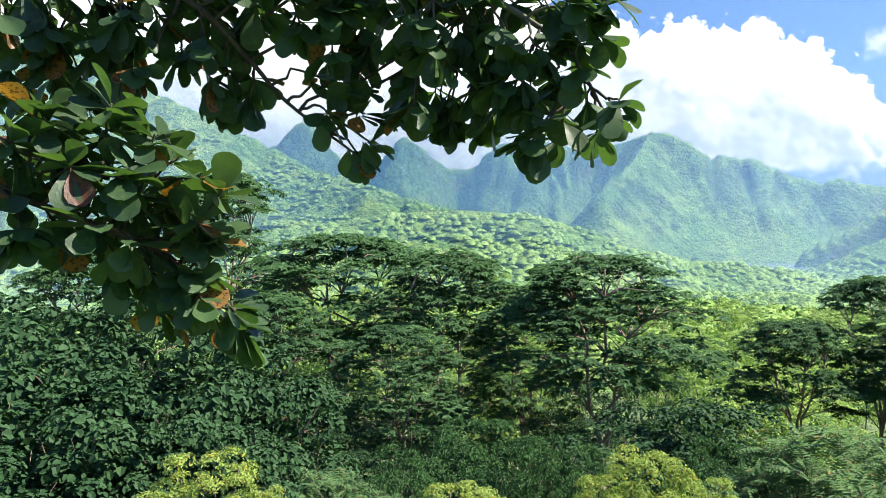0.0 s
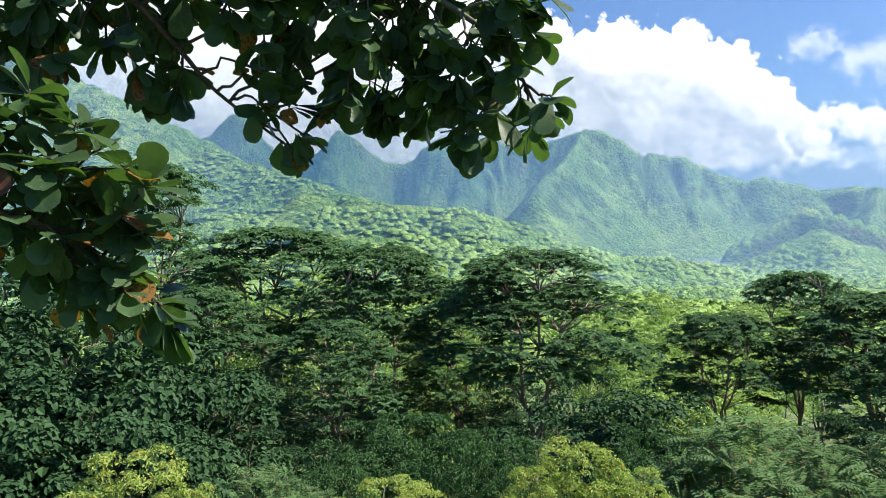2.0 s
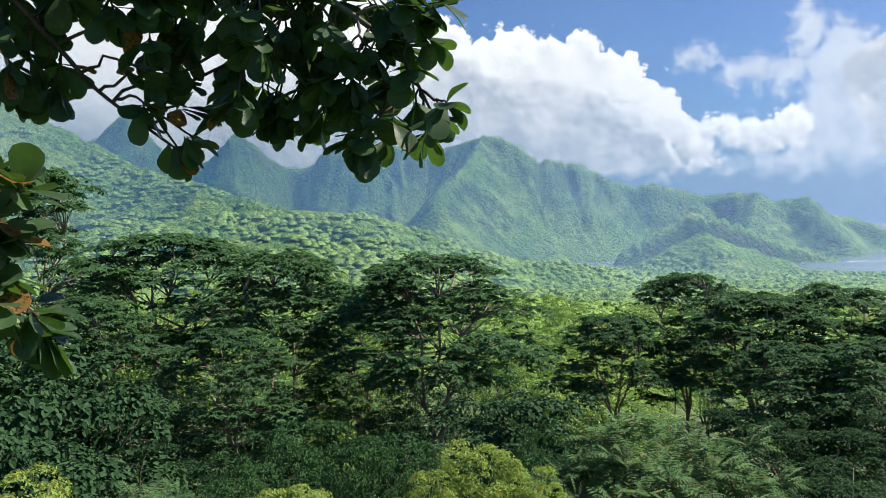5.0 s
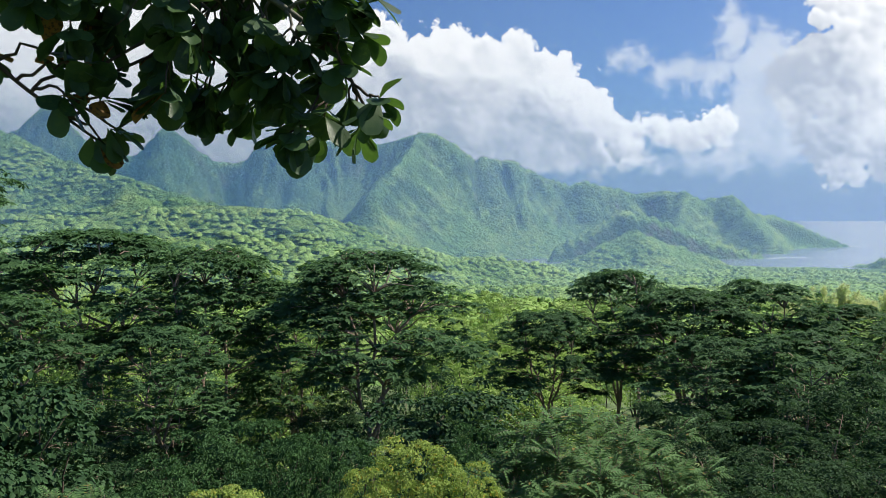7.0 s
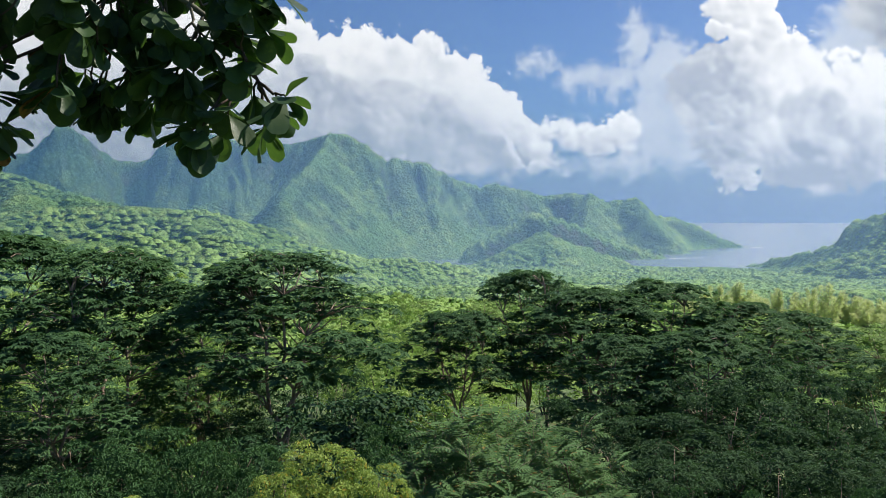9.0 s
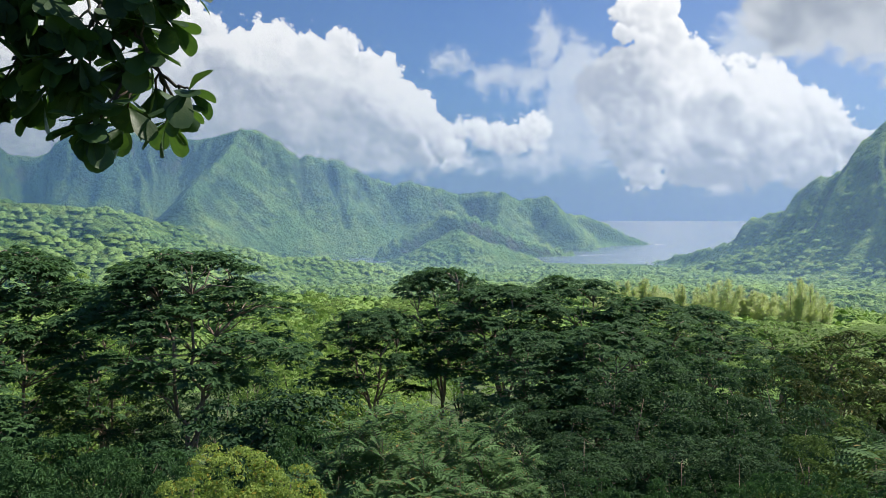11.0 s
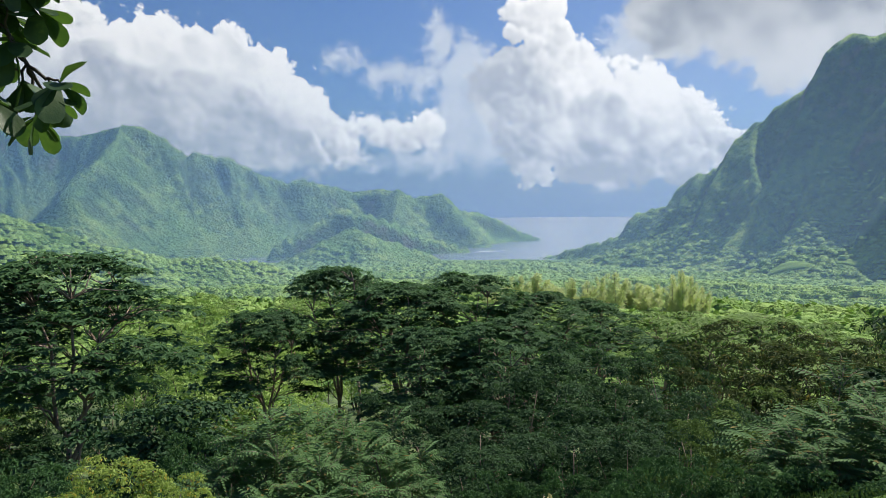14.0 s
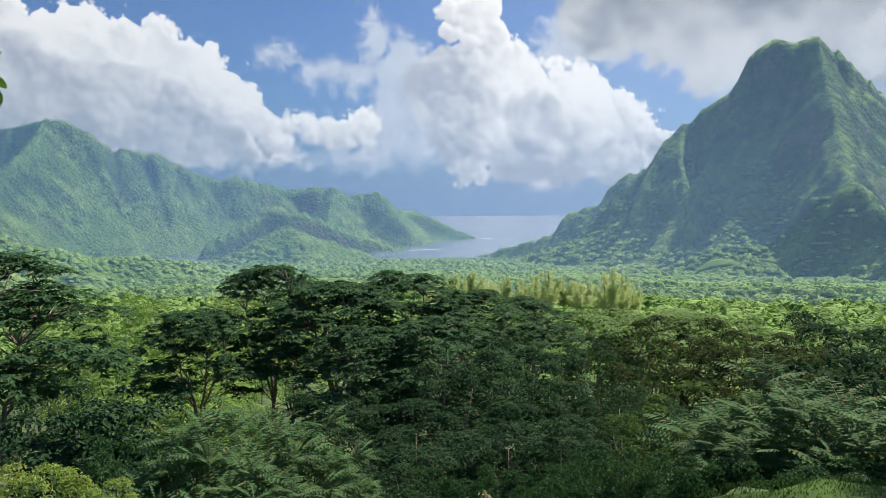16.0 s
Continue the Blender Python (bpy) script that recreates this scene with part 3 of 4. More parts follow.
M_SAND = bark_material("pale_sand", (0.45, 0.43, 0.38), (0.72, 0.70, 0.66), 0.2)
for a0, a1, r0, r1, wide in ((38.9, 41.2, 1240, 1285, 3.0), (43.2, 44.9, 1665, 1660, 6.0)):
    v, f = [], []
    for k in range(13):
        t = k / 12
        a, r = radians(a0 + (a1 - a0) * t), r0 + (r1 - r0) * t + 6 * math.sin(t * 5)
        w = wide * (0.3 + math.sin(t * math.pi))
        v += [((r - w) * math.sin(a), (r - w) * math.cos(a), SEA - 0.2), (r * math.sin(a), r * math.cos(a), SEA + 0.5), ((r + w) * math.sin(a), (r + w) * math.cos(a), SEA - 0.2)]
        if k:
            f += [((k - 1) * 3 + j, (k - 1) * 3 + j + 1, k * 3 + j + 1, k * 3 + j) for j in range(2)]
    tagged(new("sandbank", mesh_of("sandbank", v, [p[::-1] for p in f], M_SAND, True)), "narrow pale sandbank at the shore of the bay", "sandbank", kind="structure")


def mist_wall(r, top):
    v, f, a = [], [], np.radians(np.arange(-50, 92, 2.0))
    for k, b in enumerate(a):
        for z in np.linspace(-85, top, 5):
            v.append((r * math.sin(b), r * math.cos(b), z))
        if k:
            f += [((k - 1) * 5 + j, k * 5 + j, k * 5 + j + 1, (k - 1) * 5 + j + 1) for j in range(4)]
    ob = new("mist", mesh_of("mist", v, f, M_MIST, True))
    ob.visible_shadow = False
    return tagged(ob, "thin blue moist haze hanging over the valley", "haze", kind="structure")


for r_mist in (330, 520, 720, 930, 1080, 1290):
    mist_wall(r_mist, 300)


# ---------- far woods ----------
def spot(az, r):
    return r * math.sin(radians(az)), r * math.cos(radians(az))


def reach(az, el):
    """Distance at which the land rises to this angle below the lookout's horizon."""
    r = np.arange(300.0, 1000.0, 4.0)
    z = land(r * math.sin(radians(az)), r * math.cos(radians(az)))
    return float(r[np.argmax(z - EYE >= r * math.tan(radians(el)))])


# bearing, distance, half length, half depth, turn
FIELDS = [(60.4, reach(60.4, -4.35), 18, 7, 0), (64.2, reach(64.2, -4.1), 14, 5, -6), (56.2, reach(56.2, -5.7), 12, 12, 0), (63.0, reach(63.0, -5.95), 34, 10, -8), (69.5, reach(69.5, -5.5), 22, 9, -12)]


def in_field(x, y):
    res = np.zeros(x.shape, bool)
    for a, r, hl, hd, turn in FIELDS:
        cx, cy = spot(a, r)
        th = radians(a + turn)
        u, v = (x - cx) * math.cos(th) - (y - cy) * math.sin(th), (x - cx) * math.sin(th) + (y - cy) * math.cos(th)
        res |= ((u / hl) ** 2 + (v / hd) ** 2 < 1.3) | ((np.abs(u) < hl * 0.9) & (v < 0) & (v > -hd - 9))
    return res


def far_woods(name, count, r0, r1, sides, tiers, size, seed, label, tufts=0):
    rng = np.random.default_rng(seed)
    az, r = rng.uniform(-33, 75, count), np.exp(rng.uniform(math.log(r0), math.log(r1), count))
    x, y = r * np.sin(np.radians(az)), r * np.cos(np.radians(az))
    z = land_read(x, y)
    open_land = (fbm(x / 70, y / 70, 3, 77) > 0.60) & (rng.random(count) < 0.7)
    crest_free = rng.random(count) < np.clip(1.25 - (z + 20) / 160, 0.25, 1)
    rise = np.hypot(land_read(x + 4, y) - land_read(x - 4, y), land_read(x, y + 4) - land_read(x, y - 4)) / 8
    bulge = z - (land_read(x + 14, y) + land_read(x - 14, y) + land_read(x, y + 14) + land_read(x, y - 14)) / 4
    ok = (z > SEA + 0.8) & ((z < -40) | (bulge < 2.0)) & ((rise < rng.uniform(0.8, 1.6, count)) | ((z < 5) & (rise < 2.4))) & ((z < 60) | (rise < 0.7)) & ~in_field(x, y) & ~open_land & crest_free
    x, y, z = x[ok], y[ok], z[ok]
    R = size * rng.uniform(0.55, 1.35, len(x)) ** 1.2
    n = len(x)
    rings = np.linspace(1.7, 0.62, tiers)
    ph = np.repeat(rings, sides)
    th = np.tile(np.arange(sides) / sides * 2 * math.pi, tiers) + np.repeat(np.arange(tiers) % 2, sides) * math.pi / sides
    dome = np.vstack([np.column_stack([np.sin(ph) * np.cos(th), np.sin(ph) * np.sin(th), np.cos(ph)]), [[0, 0, 1.0]]])
    m = len(dome)
    spin = rng.uniform(0, 6.28, n)[:, None]
    d = np.stack([dome[:, 0] * np.cos(spin) - dome[:, 1] * np.sin(spin), dome[:, 0] * np.sin(spin) + dome[:, 1] * np.cos(spin), np.broadcast_to(dome[:, 2], (n, m))], -1)
    uneven = rng.uniform(0.68, 1.35, (n, m, 1)) * R[:, None, None] * np.array([1.1, 1.1, 0.62])
    uneven[:, -1] *= 0.9
    stretch = rng.uniform(0.75, 1.15, (n, 1, 1)) ** np.array([0, 0, 1])
    v = np.column_stack([x, y, z + R * 0.22])[:, None] + d * uneven * stretch
    i, j = np.meshgrid(np.arange(tiers - 1), np.arange(sides), indexing="ij")
    k = (j + 1) % sides
    body = np.stack([i * sides + j, i * sides + k, (i + 1) * sides + k, (i + 1) * sides + j], -1).reshape(-1, 4)
    cap = np.column_stack([(tiers - 1) * sides + np.arange(sides), (tiers - 1) * sides + (np.arange(sides) + 1) % sides, np.full(sides, m - 1)])
    first = (np.arange(n) * m)[:, None, None]
    v, f = v.reshape(-1, 3), [(first + body[None]).reshape(-1, 4), (first + cap[None]).reshape(-1, 3)]
    if tufts:
        k = n * tufts
        g = (np.arange(tufts) + 0.5) / tufts
        ph, th = np.arccos(1 - 1.4 * g), g * tufts * 2.39996
        d = np.column_stack([np.sin(ph) * np.cos(th), np.sin(ph) * np.sin(th), np.cos(ph)])
        d = unit(np.tile(d, (n, 1)) + rng.normal(0, 0.3, (k, 3)))
        rad = np.repeat(R, tufts)
        at = np.repeat(np.column_stack([x, y, z + R * 0.3]), tufts, axis=0) + d * np.array([1.15, 1.15, 0.75]) * (rad * rng.uniform(0.75, 1.15, k))[:, None]
        lie = rng.normal(0, 1, (k, 3)) * np.array([1, 1, 0.4])
        lie = unit(lie - d * np.sum(lie * d, axis=1)[:, None])
        L = rad * rng.uniform(0.5, 0.95, k)
        tv, tf = leaf_quads(at - lie * (L * 0.5)[:, None], lie, unit(d + np.array([0, 0, 0.5])), L, L * 0.6, -0.2)
        f = f + [tf + len(v)]
        v = np.concatenate([v, tv])
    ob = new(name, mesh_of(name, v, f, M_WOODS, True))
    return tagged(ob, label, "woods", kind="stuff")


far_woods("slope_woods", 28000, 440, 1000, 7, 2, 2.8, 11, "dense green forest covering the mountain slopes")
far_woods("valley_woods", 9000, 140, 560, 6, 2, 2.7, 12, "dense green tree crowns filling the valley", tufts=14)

for a, r, hl, hd, turn in FIELDS:
    th = radians(a + turn)
    ux, uy = np.array([math.cos(th), -math.sin(th)]), np.array([math.sin(th), math.cos(th)])
    c = np.array(spot(a, r))
    v, f, lift = [c], [], [1.1]
    for ring, (share, up) in enumerate(((0.45, 1.1), (0.88, 1.1), (1.0, -0.3))):
        for k in range(32):
            w = 2 * math.pi * k / 32
            ragged = share * (1 + 0.10 * math.sin(3 * w + a) + 0.06 * math.sin(7 * w + 2 * a))
            v.append(c + ragged * (ux * hl * math.copysign(abs(math.cos(w)) ** 0.8, math.cos(w)) + uy * hd * math.copysign(abs(math.sin(w)) ** 0.8, math.sin(w))))
            lift.append(up)
            here, there = 1 + ring * 32 + k, 1 + ring * 32 + (k + 1) % 32
            if ring:
                f.append((here - 32, here, there, there - 32))
            else:
                f.append((0, here, there))
    v = np.array(v)
    v = np.column_stack([v, land_read(v[:, 0], v[:, 1]) + np.array(lift)])
    tagged(new("field", mesh_of("field", v, [q[::-1] for q in f], M_FIELD, True)), "pale green pasture among dark trees", "field", "pastures", "structure")


# ---------- trees and shrubs ----------
def sprays(at, out, leaves, leaf, rng, droop=0.20, ratio=0.42, tilt=0.13):
    """Stars of drooping leaflets round each point, reaching towards out."""
    n = len(at)
    th = (np.arange(leaves) / leaves * 6.283)[None] + rng.uniform(0, 6.28, (n, 1)) + rng.normal(0, 0.22, (n, leaves))
    lean = rng.normal(0, tilt, (n, 1, 2)) + out[:, None, :2] * 0.35
    d = np.stack([np.cos(th) + out[:, None, 0] * 0.55, np.sin(th) + out[:, None, 1] * 0.55, np.full(th.shape, 0.0)], -1)
    d[..., 2] = -droop - np.sum(lean * d[..., :2], -1) + rng.normal(0, 0.12, th.shape)
    up = np.broadcast_to(np.concatenate([lean, np.ones((n, 1, 1))], -1), d.shape)
    L = leaf * rng.uniform(0.65, 1.3, (n, leaves))
    base = np.repeat(at[:, None], leaves, 1)
    L = L.ravel()
    return leaf_quads(base.reshape(-1, 3), d.reshape(-1, 3), up.reshape(-1, 3), L, L * ratio, 0.12)


def tree_albizia(seed, H, S, pads, tufts, leaf, mat, bark, label, fork=0.3, low=0.45, group="umbrella trees", leaders=4, leaves=7, flat=0.30):
    """Umbrella tree: forked pale trunk, spreading limbs, foliage in domed tiers of feathery sprays."""
    rng = np.random.default_rng(seed)
    root = tagged(new("tree"), label, "tree", group)
    trunk = Heap()
    r0 = 0.0085 * H + 0.02
    f0 = np.array([rng.normal(0, 0.1), rng.normal(0, 0.1), fork * H])
    add_tube(trunk, curve_between((0, 0, -0.8), f0, 0, rng, 6, 0.02), np.linspace(r0 * 1.35, r0, 6), 9)
    part("trunk", trunk.mesh("trunk", bark, True), root)
    lines, k0 = [], rng.uniform(0, 6.28)
    for k in range(leaders):
        a = k0 + k * 6.28 / leaders + rng.normal(0, 0.3)
        out = S * rng.uniform(0.22, 0.5)
        tip = np.array([math.cos(a) * out, math.sin(a) * out, H * rng.uniform(0.80, 0.94)])
        p = curve_between(f0, tip, 0, rng, 9, 0.04)
        p[1:-1, :2] *= np.linspace(0.55, 0.98, 7)[:, None]
        lines.append(p)
        limb = Heap()
        add_tube(limb, p, np.linspace(r0 * 0.75, r0 * 0.16, 9), 7)
        part("limb", limb.mesh("limb", bark, True), root)
    allp = np.concatenate([p[2:] for p in lines])
    twigs, crown = Heap(), Heap()
    for i in range(pads):
        tier = low + (1 - low) * rng.random() ** 0.75
        h = (tier - low) / (1 - low)
        wide = S * (0.16 + 0.84 * math.sqrt(max(0.0, 1 - h ** 2.2))) * (0.72 + 0.28 * min(1, h * 3))
        a, q = rng.uniform(0, 6.28), rng.uniform(0.10, 1.0) ** 0.42
        c = np.array([math.cos(a) * wide * q, math.sin(a) * wide * q, H * tier - 0.05 * H * q])
        rp = S * rng.uniform(0.12, 0.25)
        lower = allp[allp[:, 2] < c[2] - 0.02 * H]
        lower = lower if len(lower) else allp
        j = lower[np.argmin(np.linalg.norm((lower - c) * (1, 1, 1.3), axis=1))]
        add_tube(twigs, curve_between(j, c, 0.02 * H, rng, 5, 0.06), np.linspace(r0 * 0.24, r0 * 0.06, 5), 3 if leaf > 0.4 else 4)
        n = max(3, int(tufts * rng.uniform(0.7, 1.3) * (rp / S / 0.2) ** 2))
        rad, th = np.sqrt(rng.random(n)), rng.uniform(0, 6.28, n)
        rim = 1 + 0.30 * np.sin(th * 3 + i) + 0.2 * np.sin(th * 5 + 2 * i)
        away = np.column_stack([np.cos(th) * rad, np.sin(th) * rad, np.zeros(n)])
        at = c + away * (rp * rim)[:, None] + np.column_stack([np.zeros(n), np.zeros(n), flat * rp * (1 - 1.5 * rad ** 2) + rng.normal(0, 0.05 * rp, n)])
        crown.add(*sprays(at, away, leaves, leaf, rng))
    tagged(part("branchwork", twigs.mesh("branchwork", bark, True), root), kind="stuff")
    part("crown", crown.mesh("crown", mat), root)
    return root


def shrub(seed, H, S, count, leaf, ratio, mat, name, label, group="", droop=0.5, lump=0.3, category="shrub", bark=None, heads=58, girth=(0.14, 0.31)):
    """A bush: stems from one foot, leaves in lumps over a rounded, uneven body."""
    rng = np.random.default_rng(seed)
    root = tagged(new(name), label, category, group)
    stems = Heap()
    for k in range(9):
        a, q = rng.uniform(0, 6.28), rng.uniform(0.3, 0.8)
        tip = (math.cos(a) * S * q, math.sin(a) * S * q, H * rng.uniform(0.6, 0.9))
        add_tube(stems, curve_between((math.cos(a) * 0.06 * S, math.sin(a) * 0.06 * S, -0.6), tip, 0.05 * H, rng, 6, 0.07), np.linspace(0.022 * S + 0.008, 0.006, 6), 6)
    part("stem", stems.mesh("stem", bark or M_BARK_DARK, True), root)
    n_l = heads
    g = np.arange(n_l) + 0.5
    ph, th = np.arccos(1 - 1.6 * g / n_l), g * 2.39996 + rng.uniform(0, 6)
    dirs = unit(np.column_stack([np.sin(ph) * np.cos(th), np.sin(ph) * np.sin(th), np.cos(ph)]) + rng.normal(0, 0.10, (n_l, 3)))
    big = np.sin(dirs[:, 0] * 3.1 + seed) * np.sin(dirs[:, 1] * 3.7 + seed * 2) * np.cos(dirs[:, 2] * 2.9 + seed)
    k = 0.84 + lump * 0.8 * big + rng.uniform(-lump * 0.5, lump * 0.4, n_l)
    centre = np.array([0, 0, H * 0.42])
    lumps = centre + dirs * np.array([S, S, H * 0.58]) * np.clip(k, 0.3, 1.0)[:, None]
    lr = S * rng.uniform(*girth, n_l)
    share = lr ** 2 / np.sum(lr ** 2)
    which = rng.choice(n_l, count, p=share)
    d = unit(rng.normal(0, 0.85, (count, 3)) + dirs[which] * 0.7 + np.array([0, 0, 1.0]))
    base = lumps[which] + d * np.array([1, 1, 0.8]) * (lr[which] * rng.uniform(0.70, 1.06, count))[:, None]
    base[:, 2] = np.maximum(base[:, 2], 0.05)
    hang = rng.normal(0, 0.7, (count, 3)) + np.array([0, 0, -droop])
    along = unit(hang - d * np.sum(hang * d, axis=1)[:, None] + d * 0.35)
    up = unit(d + np.array([0, 0, 0.45]) + rng.normal(0, 0.12, (count, 3)))
    L = leaf * rng.uniform(0.6, 1.35, count)
    core = np.arange(count) < count * 0.06            # a sparse inner layer of larger leaves
    base[core] = centre + (lumps[which[core]] - centre) * rng.uniform(0.35, 0.72, (core.sum(), 1))
    L[core] *= 1.9
    base = base - along * (L * 0.5)[:, None]
    crown = Heap()
    crown.add(*(leaf_round if ratio > 0.6 else leaf_quads)(base, along, up, L, L * ratio))
    part("foliage", crown.mesh("foliage", mat), root)
    return root


def feathery(seed, H, S, fronds, label, mat, frond_len=0.50, group="feathery shrubs"):
    """A young tree with long feather leaves that arch outwards."""
    rng = np.random.default_rng(seed)
    root = tagged(new("feathery_tree"), label, "shrub", group)
    stems = Heap()
    for k in range(7):
        a, q = rng.uniform(0, 6.28), rng.uniform(0.2, 0.7)
        add_tube(stems, curve_between((0, 0, -0.6), (math.cos(a) * S * q, math.sin(a) * S * q, H * rng.uniform(0.6, 0.92)), 0.05 * H, rng, 7, 0.06), np.linspace(0.05, 0.008, 7), 6)
    part("stem", stems.mesh("stem", M_BARK_DARK, True), root)
    blades, ribs = Heap(), Heap()
    n_l = 46
    g = np.arange(n_l) + 0.5
    ph, th = np.arccos(1 - 1.35 * g / n_l), g * 2.39996
    dirs = np.column_stack([np.sin(ph) * np.cos(th), np.sin(ph) * np.sin(th), np.cos(ph)])
    lumps = np.array([0, 0, H * 0.35]) + dirs * np.array([S * 0.8, S * 0.8, H * 0.55]) * (1 + rng.uniform(-0.2, 0.12, n_l))[:, None]
    pairs = 9
    for i in range(fronds):
        w = i % n_l
        d = unit(rng.normal(0, 0.75, 3) + dirs[w] * 1.0 + np.array([0, 0, 0.25]))
        start = lumps[w] + d * rng.uniform(-0.1, 0.35) * S * 0.45
        Lf = frond_len * rng.uniform(0.65, 1.3)
        s = np.linspace(0, 1, pairs)
        spine = start + d * (s * Lf)[:, None] + np.array([0, 0, -1.0]) * (s ** 2 * Lf * rng.uniform(0.25, 0.6))[:, None]
        tang = np.gradient(spine, axis=0)
        side = unit(np.cross(tang, (0.02, 0.03, 1.0)))
        ll = Lf * 0.27 * np.sin(0.25 + s * 2.75)
        for sg in (-1, 1):
            al = side * sg + unit(tang) * 0.45 + np.array([0, 0, -0.18])
            blades.add(*leaf_quads(spine, al, np.tile((0, 0, 1.0), (pairs, 1)) + rng.normal(0, 0.12, (pairs, 3)), ll, ll * 0.36, 0.1))
        if i % 2 == 0:
            add_tube(ribs, spine[::4], np.array([0.004, 0.003, 0.002]), 3)
    part("foliage", blades.mesh("foliage", mat), root)
    tagged(part("leaf_stalk", ribs.mesh("leaf_stalk", M_BARK, False), root), kind="stuff")
    return root


def casuarina(seed, H, S, count, label, plumes=8, shortest=0.62):
    """Tall airy tree of drooping needle sprays, pointed at the top."""
    rng = np.random.default_rng(seed)
    root = tagged(new("tree"), label, "tree", "casuarinas")
    tr = Heap()
    add_tube(tr, curve_between((0, 0, -1), (rng.normal(0, 0.3), rng.normal(0, 0.3), H), 0, rng, 8, 0.01), np.linspace(0.22, 0.03, 8), 6)
    part("trunk", tr.mesh("trunk", M_BARK_DARK, True), root)
    lean, tall = rng.uniform(0.2, 1.0, plumes) * S * 0.8, H * rng.uniform(shortest, 1.0, plumes)
    tall[0], lean[0] = H, 0.1
    ang = np.arange(plumes) * 2.39996 + rng.normal(0, 0.4, plumes)
    w, t = rng.integers(0, plumes, count), rng.random(count) ** 0.85
    girth = S * 0.19 * (1.02 - t) ** 0.9 * (0.35 + 1.3 * np.abs(np.sin(t * 9 + w * 2.1))) * rng.uniform(0.1, 1.25, count)
    around = rng.uniform(0, 6.28, count)
    low = H * rng.uniform(0.15, 0.4, plumes)
    base = np.column_stack([np.cos(ang[w]) * lean[w] * (0.35 + 0.65 * t) + np.cos(around) * girth, np.sin(ang[w]) * lean[w] * (0.35 + 0.65 * t) + np.sin(around) * girth, low[w] + (tall[w] - low[w]) * t])
    along = np.column_stack([np.cos(around), np.sin(around), rng.normal(0.6, 0.7, count)]) + rng.normal(0, 0.3, (count, 3))
    L = rng.uniform(0.5, 1.15, count)
    cr = Heap()
    cr.add(*leaf_quads(base, along, rng.normal(0, 1, (count, 3)), L, L * 0.16))
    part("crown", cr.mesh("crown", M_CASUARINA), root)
    return root


def stand(az, r, top=None, height=None, width=1.0, turn=0.0, own=1.0):
    """Pose of a plant that grows on the land at a bearing and distance, with its top at a rise seen from the lookout."""
    x, y = spot(az, r)
    z = land_at(x, y)
    h = height if top is None else EYE + r * math.tan(radians(top)) - z
    s = h / own
    return Matrix.Translation((x, y, z)) @ Matrix.Rotation(radians(turn), 4, "Z") @ Matrix.Diagonal((width, width, s, 1))


def plant(kinds, poses):
    """Copies of the kinds in turn at the poses; the first of each kind is itself set at its first pose."""
    firsts = {}
    for which, m in poses:
        if which in firsts:
            copy_thing(kinds[which], m)
        else:
            firsts[which] = m
    for which, m in firsts.items():
        kinds[which].matrix_basis = m


# ---------- the trees below the lookout ----------
PALE = "umbrella tree with pale forked trunk and tiered green foliage"
alb = [
    tree_albizia(1, 9.0, 3.0, 120, 24, 0.20, M_ALBIZIA, M_BARK, PALE, fork=0.24, low=0.56, leaders=3),
    tree_albizia(2, 9.0, 3.2, 96, 26, 0.20, M_ALBIZIA, M_BARK, PALE, fork=0.38, low=0.60, flat=0.2),
    tree_albizia(3, 9.0, 3.2, 110, 26, 0.20, M_ALBIZIA, M_BARK, PALE, fork=0.25, low=0.30),
]
ALBIZIAS = [   # kind, bearing, rise of the top, distance, width against 3.2 m, turn
    (0, 11.2, -2.4, 22, 1.08, 0), (1, -16.0, 3.9, 34, 1.25, 40), (2, 38.5, -4.6, 30, 1.1, 0),
    (1, -7.9, -0.6, 28, 1.25, 100), (0, 0.2, -2.0, 25, 1.0, 200), (1, 24.0, -6.9, 27, 0.72, 10), (1, 29.2, -3.9, 30, 0.8, 250),
    (1, 33.5, -5.2, 28, 1.0, 60), (2, 43.5, -6.0, 32, 1.1, 140), (2, 47.5, -6.6, 38, 1.1, 300), (1, -24.5, -1.5, 36, 1.1, 0),
    (2, -12.5, -5.0, 23, 0.85, 10), (2, -3.5, -7.5, 20, 0.7, 80), (2, 35.5, -8.5, 23, 0.75, 30), (2, 41.0, -8.0, 23, 0.85, 220),
    (2, 5.6, -5.5, 28, 0.85, 140), (2, -20.5, -4.0, 26, 0.9, 300),
]
plant(alb, [(kind, stand(az, r, top, width=w, turn=turn, own=9.0)) for kind, az, top, r, w, turn in ALBIZIAS])

# canopy further down the valley
CANOPY = "flat-topped umbrella tree in the valley canopy, sunlight painted into its leaves"
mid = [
    tree_albizia(21, 10.0, 4.2, 34, 9, 0.62, M_ALBIZIA_FAR_SUNLIT, M_BARK, CANOPY, fork=0.4, low=0.6, group="valley canopy", leaves=5, flat=0.2),
    tree_albizia(22, 10.0, 4.2, 38, 9, 0.62, M_ALBIZIA_FAR_SUNLIT, M_BARK, CANOPY, fork=0.4, low=0.5, group="valley canopy", leaves=5, flat=0.2),
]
rng = np.random.default_rng(5)
spots = [(56.0, -7.6, 62), (52.5, -7.4, 70)]
for k in range(30):
    spots.append((rng.uniform(47, 76), rng.uniform(-9.8, -7.5), rng.uniform(55, 110)))
for k in range(44):
    spots.append((rng.uniform(40, 76), rng.uniform(-8.0, -7.2), rng.uniform(110, 240)))
for k in range(26):
    spots.append((rng.uniform(-32, 46), None, rng.uniform(60, 190)))
